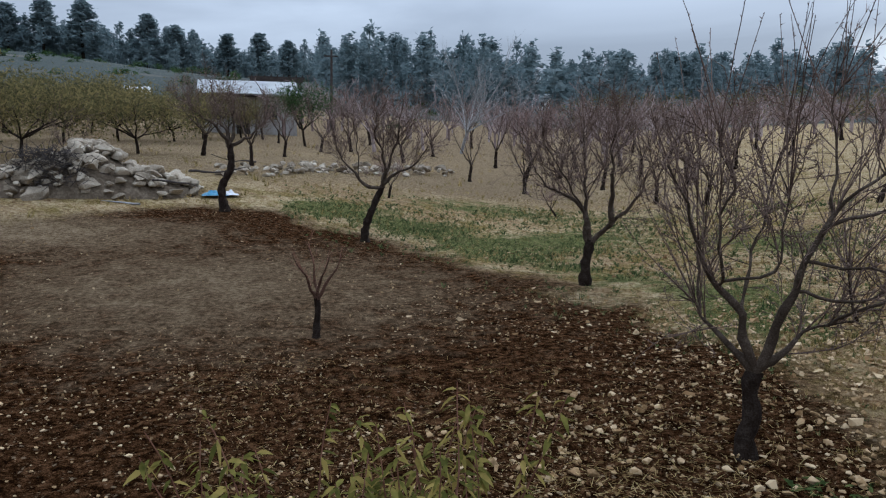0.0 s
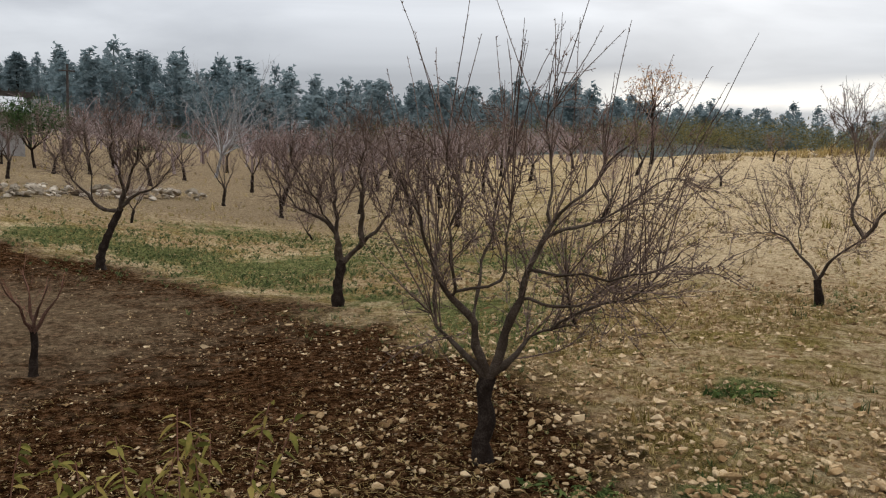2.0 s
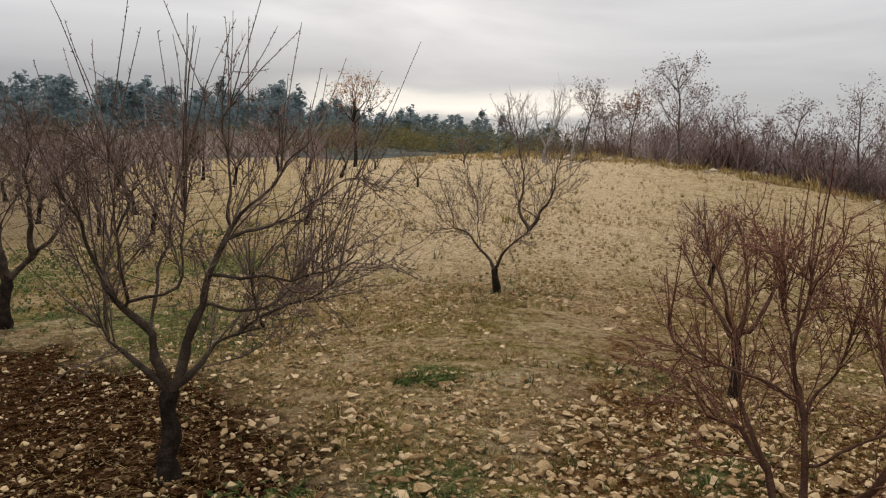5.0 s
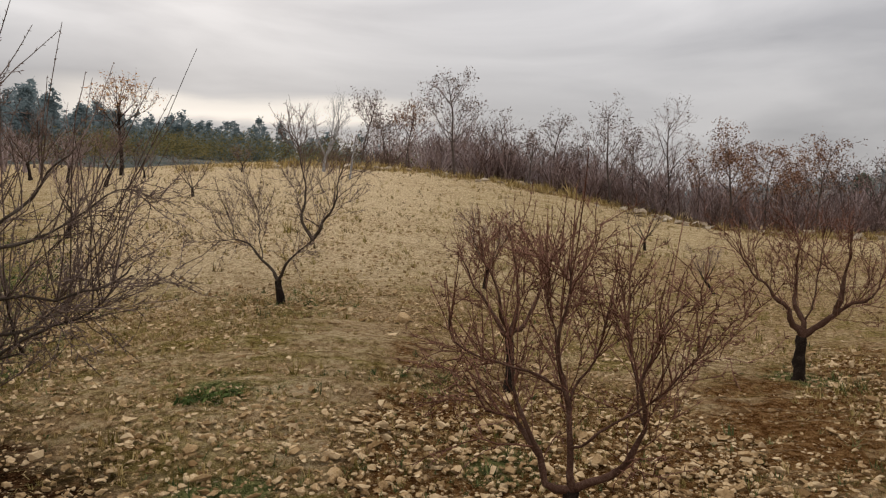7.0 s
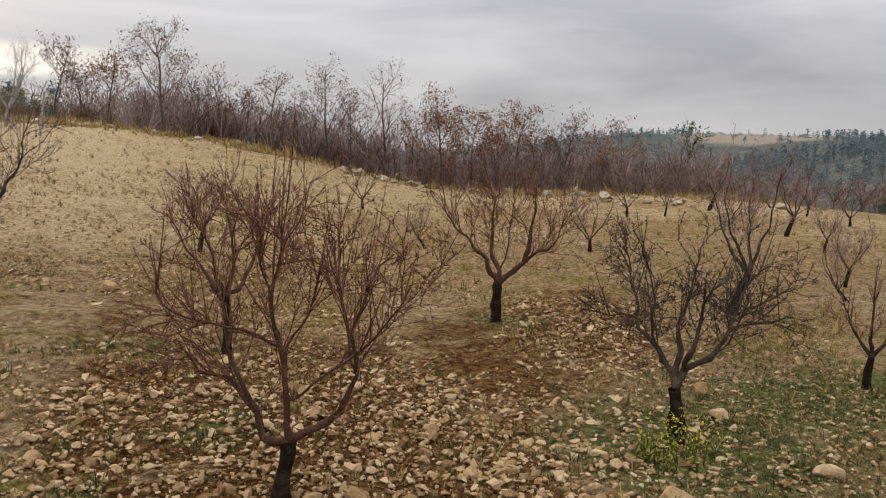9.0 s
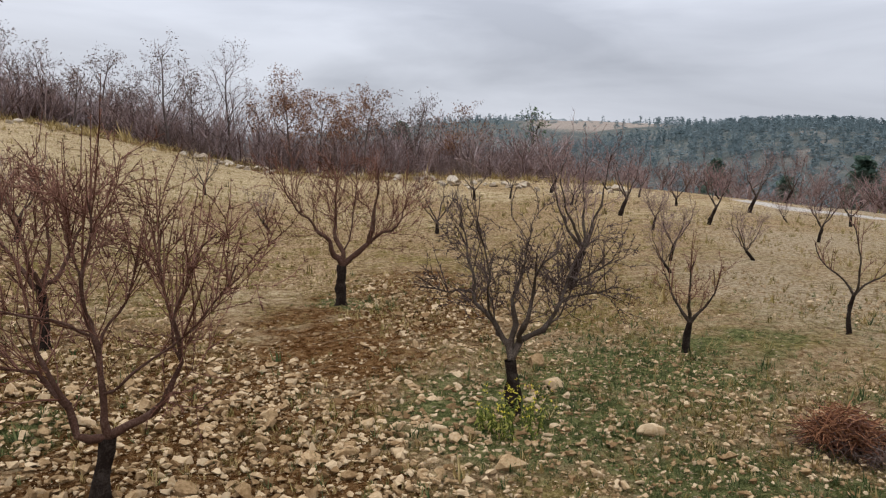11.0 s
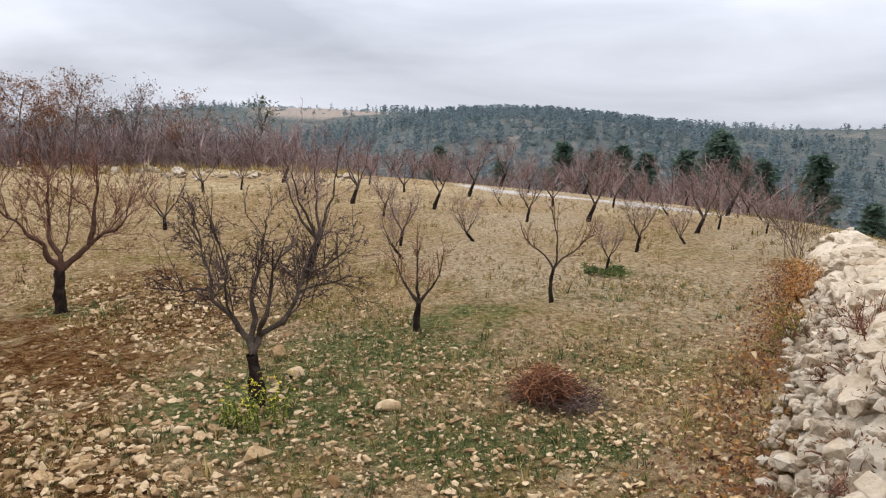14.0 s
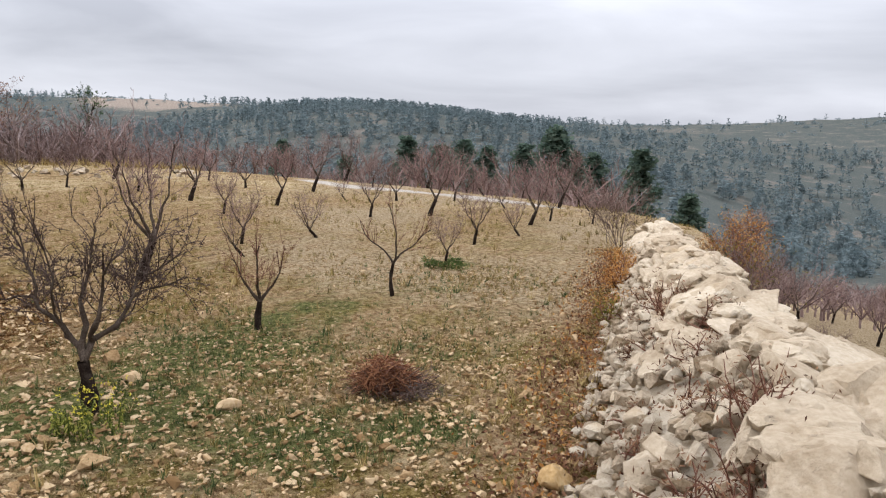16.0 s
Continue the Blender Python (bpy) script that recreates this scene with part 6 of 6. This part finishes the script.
sheet = thing("plastic_sheet", "crumpled blue and white plastic sheet on the ground", "plastic sheet")
for name, mat, ox, w, d in (("blue_half", BLUE_PLASTIC, -.1, .5, .35), ("white_half", WHITE_PAINT, .42, .35, .3)):
    bm = bmesh.new()
    bmesh.ops.create_grid(bm, x_segments=14, y_segments=10, size=1)
    for v in bm.verts:
        px, py = v.co.x * w + ox, v.co.y * d
        edge = max(0, 1 - v.co.x ** 2 * .9) * max(0, 1 - v.co.y ** 2 * .9)
        v.co = (px + .05 * noise.noise(Vector((px * 4, py * 4, 2))), py, .03 + (.16 * edge * (.6 + noise.noise(Vector((px * 5, py * 5, 7))))) + (.01 if name == "white_half" else 0))
    part(name, bm, mat, sheet)
sheet.matrix_basis = stand(-16.3, 23.2) @ Matrix.Diagonal((.75, .8, 1, 1))

# single trees below the field
pine_meshes = []
for i in range(3):
    v, f = pine_shape(380 + i, 200, (.10, .16, .06)[i], 11, .055)
    pine_meshes.append((v, f))
for i, (b, far, tall, k, label) in enumerate(((125.4, 92, 11.2, 0, 0), (114.6, 105, 9.8, 1, 0), (117.0, 100, 8.6, 1, 0), (118.6, 98, 9.4, 2, 0), (120.4, 104, 9.4, 0, 0), (123.2, 96, 9.4, 2, 0), (126.8, 90, 8.4, 1, 0), (128.2, 96, 9, 0, 0),
                                              (131.6, 62, 6.2, 2, 0), (135.0, 66, 5.6, 1, 0), (105.5, 92, 6.5, 0, 0), (110.0, 110, 7, 2, 0), (92.0, 80, 5, 1, 0), (83.2, 66, 4.2, 0, 0), (-26.9, 262, 15, 1, 1), (-24.6, 258, 16, 0, 1), (-20.6, 262, 15, 2, 1), (-18.8, 266, 13, 0, 1), (-15.4, 262, 12, 1, 1), (-13.2, 258, 13, 2, 1), (-28.9, 260, 13, 2, 1), (-11.2, 250, 11, 0, 1))):
    tree = thing("pine_tree", ("broad dark green pine below the orchard", "tall dark pine standing on the hill's crest")[label], "tree", ("pines below the orchard", "pines on the crest")[label])
    v, f = pine_meshes[k]
    n = 15
    part("trunk", mesh_of("trunk", v[:n], [g for g in f if max(g) < n], BARK_DARK, True), None, tree)
    tagged(part("crown", mesh_of("crown", v[n:], [[j - n for j in g] for g in f if min(g) >= n], HAZE_PINE if label else NEAR_PINE), None, tree), kind="stuff")
    tree.matrix_basis = stand(b, far, 60 * i) @ Matrix.Diagonal((tall * (1.25 + .3 * label), tall * (1.25 + .3 * label), tall * (1 + .08 * label), 1))


# the cut branches piled in the field
RUST_TWIG = material("rusty_dry_twigs", ((.12, .048, .022), (.26, .115, .055), (.40, .21, .11)), scale=3, fine=30, bump=0, island=.5)
pile = thing("brush_pile", "pile of cut reddish twigs and grey branches on stony ground", "brush pile")
r = np.random.default_rng(81)
for name, mat, count, shift, low, high, wide in (("grey_brushwood", TWIG_BROWN, 330, .08, .02, .26, .40), ("red_brushwood", TWIG_RED, 420, -.06, .08, .48, .34), ("rusty_brushwood", RUST_TWIG, 560, -.10, .18, .54, .30)):
    t = Tubes()
    for _ in range(count):
        a, d = r.uniform(0, 6.3), wide * math.sqrt(r.random())
        top = high * max(.1, 1 - (d / (wide * 1.25)) ** 2)
        p = (shift + d * math.cos(a) * 1.15, d * math.sin(a) * .75, r.uniform(low, max(low + .02, top)))
        b = a + r.normal() * 1.7
        w = np.array((math.cos(b), math.sin(b), r.uniform(-.35, .35)))
        q = np.array(bend(r, p, w, r.uniform(.12, .34) if high > .3 else r.uniform(.2, .5), 4, .3, -.06))
        q[:, 2] = np.maximum(q[:, 2], .015)
        t.add(q, np.linspace(.007, .003, len(q)), 3)
    tagged(part(name, t.mesh(name, mat), None, pile), kind="stuff")
pile.matrix_basis = stand(116.2, 6.95) @ Matrix.Diagonal((.70, .75, .68, 1))


def leafy_shoots(name, label, seed, stems, tall, spread, leaf, mat, leaves, category="shrub", stem_mat=TWIG_RED, droop=.4):
    """A clump of upright shoots with pointed leaves."""
    rng = np.random.default_rng(seed)
    root = thing(name, label, category)
    v, f = [], []
    for k in range(stems):
        a, d = rng.uniform(0, 6.3), spread * math.sqrt(rng.random())
        h = tall * rng.uniform(.55, 1.0)
        q = np.array(bend(rng, (d * math.cos(a), d * math.sin(a), -.05), (.25 * math.cos(a), .25 * math.sin(a), 1), h, 7, .07, .02))
        t = Tubes()
        t.add(q, np.linspace(.008, .003, len(q)), 5)
        part("stem", t.mesh("stem", stem_mat), None, root)
        for _ in range(leaves):
            s = rng.uniform(.35, 1)
            i = min(len(q) - 2, int(s * (len(q) - 1)))
            p = q[i] + (q[i + 1] - q[i]) * rng.random()
            w = rng.normal(size=3) * (1, 1, .3)
            w[2] -= droop * rng.random()
            w /= np.linalg.norm(w)
            side = np.cross(w, (0, 0, 1) + rng.normal(size=3) * .4)
            side /= np.linalg.norm(side)
            nrm = np.cross(side, w)
            l = leaf * rng.uniform(.6, 1.2)
            n = len(v)
            sag = np.array((0, 0, -1)) * l * droop
            v += [p, p + w * l * .35 + side * l * .16 + nrm * l * .04 + sag * .1, p + w * l * .35 + sag * .12, p + w * l * .35 - side * l * .16 + nrm * l * .04 + sag * .1,
                  p + w * l * .7 + side * l * .11 + nrm * l * .03 + sag * .4, p + w * l * .7 + sag * .45, p + w * l * .7 - side * l * .11 + nrm * l * .03 + sag * .4, p + w * l + sag * .9]
            f += [[n, n + 1, n + 2], [n, n + 2, n + 3], [n + 1, n + 4, n + 5, n + 2], [n + 2, n + 5, n + 6, n + 3], [n + 4, n + 7, n + 5], [n + 5, n + 7, n + 6]]
    tagged(part("foliage", mesh_of("foliage", v, f, mat, True), None, root), kind="stuff")
    return root


for i, (b, far, stems, tall, spread) in enumerate(((-14.0, 4.1, 8, 1.2, .28), (-10.5, 4.0, 7, 1.05, .25), (-5.0, 3.9, 7, 1.0, .25), (-2.2, 4.1, 8, 1.3, .28), (.5, 4.2, 8, 1.25, .28), (2.8, 4.4, 5, 1.4, .2), (-7.5, 3.7, 7, .9, .28), (-11.8, 4.4, 3, 1.4, .2), (-1.0, 3.7, 7, .95, .3))):
    leafy_shoots("leafy_shrub", "young shrub with drooping yellow-green pointed leaves", 500 + i, stems, tall, spread, .115, SHOOT_LEAF, 22).matrix_basis = stand(b, far, 40 * i)

# the flowering weed at the foot of the gnarled tree
weed = leafy_shoots("flowering_weed", "green weed with small yellow flowers at a tree's foot", 520, 34, .32, .26, .045, WEED_LEAF, 22, "weed", GRASS_LEAF)
r = np.random.default_rng(82)
centres = np.stack([r.normal(size=80) * .15, r.normal(size=80) * .13, r.uniform(.14, .4, 80)], 1)
v, f = leaf_cloud(r, centres, .008, 4, .007, 1.2)
tagged(part("blossom", mesh_of("blossom", v, f, FLOWER), None, weed, "tiny yellow flowers"), kind="stuff")
weed.matrix_basis = stand(94.6, 6.45)
for i, (b, far, tall, spread) in enumerate(((40.1, 8.5, .14, .35), (118.6, 14.0, .2, .35), (29.3, 6.2, .1, .4))):
    leafy_shoots("green_weed", "low clump of dark green weeds among stones", 530 + i, 30, tall, spread, .1, GRASS_LEAF, 10, "weed", GRASS_LEAF, .2).matrix_basis = stand(b, far, 0)
sap = leafy_shoots("sapling", "thin sapling with a few yellowing leaves", 540, 2, .62, .03, .045, SHOOT_LEAF, 12, "sapling")
sap.matrix_basis = stand(127.7, 7.4)


# dry shrubs on and along the wall
def dry_shrub(name, label, seed, tall, wide, twig, leaf, leaves, size, stems=9, category="shrub"):
    rng = np.random.default_rng(seed)
    root = thing(name, label, category)
    t, tips = Tubes(), []
    for k in range(stems):
        a = rng.uniform(0, 6.3)
        q = np.array(bend(rng, rng.normal(size=3) * (.1 * wide, .1 * wide, 0), (wide / tall * math.cos(a) * rng.random(), wide / tall * math.sin(a) * rng.random(), .9), tall * rng.uniform(.6, 1), 6, .14, .0))
        t.add(q, np.linspace(.010, .003, len(q)), 4)
        sprout(t, rng, q, .008, ((9, tall * .2, tall * .45, .2, .2), (7, tall * .08, tall * .2, .1, .25)), tips)
        tips += list(q[2:])
    tagged(part("brushwood", t.mesh("brushwood", twig), None, root), kind="stuff")
    if leaves:
        v, f = leaf_cloud(rng, np.array(tips)[rng.integers(0, len(tips), leaves)], size, 1, .05)
        tagged(part("foliage", mesh_of("foliage", v, f, leaf), None, root), kind="stuff")
    return root


def on_wall(s, o, lift=0.0):
    p = WALL_WAY * s + WALL_SIDE * o
    return Matrix.Translation((p.x, p.y, float(height(p.x, p.y)) + lift))


dry_shrub("rusty_shrub", "dense rusty orange shrub behind the stone wall", 550, 2.0, .7, TWIG_RED, ORANGE_LEAF, 4200, .03, 14).matrix_basis = on_wall(17.0, 2.0, -1.0)
dry_shrub("rusty_shrub", "rusty shrub with yellowing leaves behind the stone wall", 551, 2.0, .9, TWIG_ROSE, SHOOT_LEAF, 900, .03, 12).matrix_basis = on_wall(15.2, 2.2, -1.0)
dry_shrub("bare_shrub", "bare grey shrub at the end of the stone wall", 552, 1.5, 1.0, TWIG_BROWN, DRY_LEAF, 0, .03, 14).matrix_basis = on_wall(17.8, -.3)
for i, (s, o, tall, wide, leaf, leaves) in enumerate(((13.2, .0, .6, .5, ORANGE_LEAF, 900), (12.3, .0, .5, .5, ORANGE_LEAF, 800), (10.4, .0, .42, .45, ORANGE_LEAF, 420), (10.0, -.1, .36, .4, SHOOT_LEAF, 350), (8.6, .0, .22, .4, DRY_LEAF, 60), (7.3, -.1, .2, .4, STRAW, 40),
                                                         (14.8, -.1, .5, .6, STRAW, 40), (6.3, .0, .2, .5, DRY_LEAF, 120), (9.3, -.25, .25, .5, STRAW, 60), (5.4, -.1, .18, .5, DRY_LEAF, 200), (8.0, -.35, .2, .5, STRAW, 60), (11.3, -.3, .25, .6, STRAW, 60), (15.8, -.2, .5, .6, STRAW, 30))):
    dry_shrub("dry_weed", "dry weeds and rusty leaves along the foot of the wall", 560 + i, tall, wide, STRAW if i > 3 else TWIG_RED, leaf, leaves, .026, 12, "weeds").matrix_basis = on_wall(s, o)
for i, (s, o, lift, tall, wide) in enumerate(((5.0, .75, .55, .45, .6), (6.4, .7, .5, .4, .8), (7.2, .6, .45, .35, .9), (7.8, .65, .55, .5, .7), (4.3, 1.0, .7, .6, .6), (8.4, .9, .7, .4, .7), (5.6, .5, .35, .3, .8), (9.3, .5, .4, .35, .7), (4.0, .6, .4, .4, .6), (6.9, 1.0, .75, .35, .9), (6.0, .95, .7, .35, .8), (7.6, .35, .25, .3, .8), (5.0, .45, .3, .3, .8), (8.9, .35, .25, .3, .8), (3.6, .9, .6, .5, .6))):
    dry_shrub("bramble", "bare reddish bramble growing between the wall's rocks", 570 + i, tall, wide, TWIG_RED, DRY_LEAF, 260, .02, 16, "bramble").matrix_basis = on_wall(s, o, lift)

# one ochre rock at the foot of the wall, and a few larger field rocks
ROCKS = ((3.94, -3.34, .27, "ochre yellow rock at the foot of the wall"), (6.44, -1.61, .22, "flat pale field rock in stony ground"), (8.41, -.78, .24, "pale field rock beside green weeds"),
         (9.46, 7.13, .26, "pale field rock in the straw field"), (10.51, 5.98, .22, "pale field rock in the straw field"), (7.6, -.9, .2, "pale field rock beside green weeds"))
for i, (x, y, size, label) in enumerate(ROCKS):
    me = boulder_mesh(800 + i, 3)
    if i == 0:
        me.materials[0] = OCHRE_STONE
    else:
        me.materials[0] = FIELD_STONE
    ob = new("field_rock", me)
    ob.matrix_basis = Matrix.LocRotScale((x, y, float(height(x, y)) + size * .18), Euler((.2, .1, i * 1.3)), (size * 1.2, size, size * .75))
    tagged(ob, label, "rock")

# fallen leaves and straw litter
r = np.random.default_rng(90)
pts = []
for _ in range(9000):
    s, o = r.uniform(2.5, 17), r.normal() * .30 - .18
    p = WALL_WAY * s + WALL_SIDE * min(o, .3)
    pts.append((p.x, p.y, float(height(p.x, p.y)) + .03))
for spots, leaf in ((pts[:6400], DRY_LEAF), (pts[6400:], ORANGE_LEAF)):
    v, f = leaf_cloud(r, np.array(spots), .026, 1, (.05, .05, .008), .9)
    tagged(new("fallen_leaves", mesh_of("fallen_leaves", v, f, leaf)), "fallen rusty leaves along the foot of the wall", "leaves", kind="stuff")
stalk = [(np.array([(-.5, -.006, 0), (.5, -.004, .012), (.5, .004, .012), (-.5, .006, 0), (0, .0, .006)]), [[0, 1, 4], [1, 2, 4], [2, 3, 4], [3, 0, 4]])]
rows = []
for _ in range(11000):
    b, far = r.uniform(-20, 46), r.uniform(3.6, 9)
    x, y = polar(b, far)
    if r.random() > .25 + .75 * math.exp(-((b - 18) / 13) ** 2) * math.exp(-((far - 5.2) / 1.8) ** 2):
        continue
    l = r.uniform(.03, .13)
    rows.append((0, x, y, float(height(x, y)) + .032, r.uniform(0, 6.3), l, .5, 1))
strew("straw_litter", stalk, rows, STRAW, "dry stalks lying on the tilled earth", "straw")
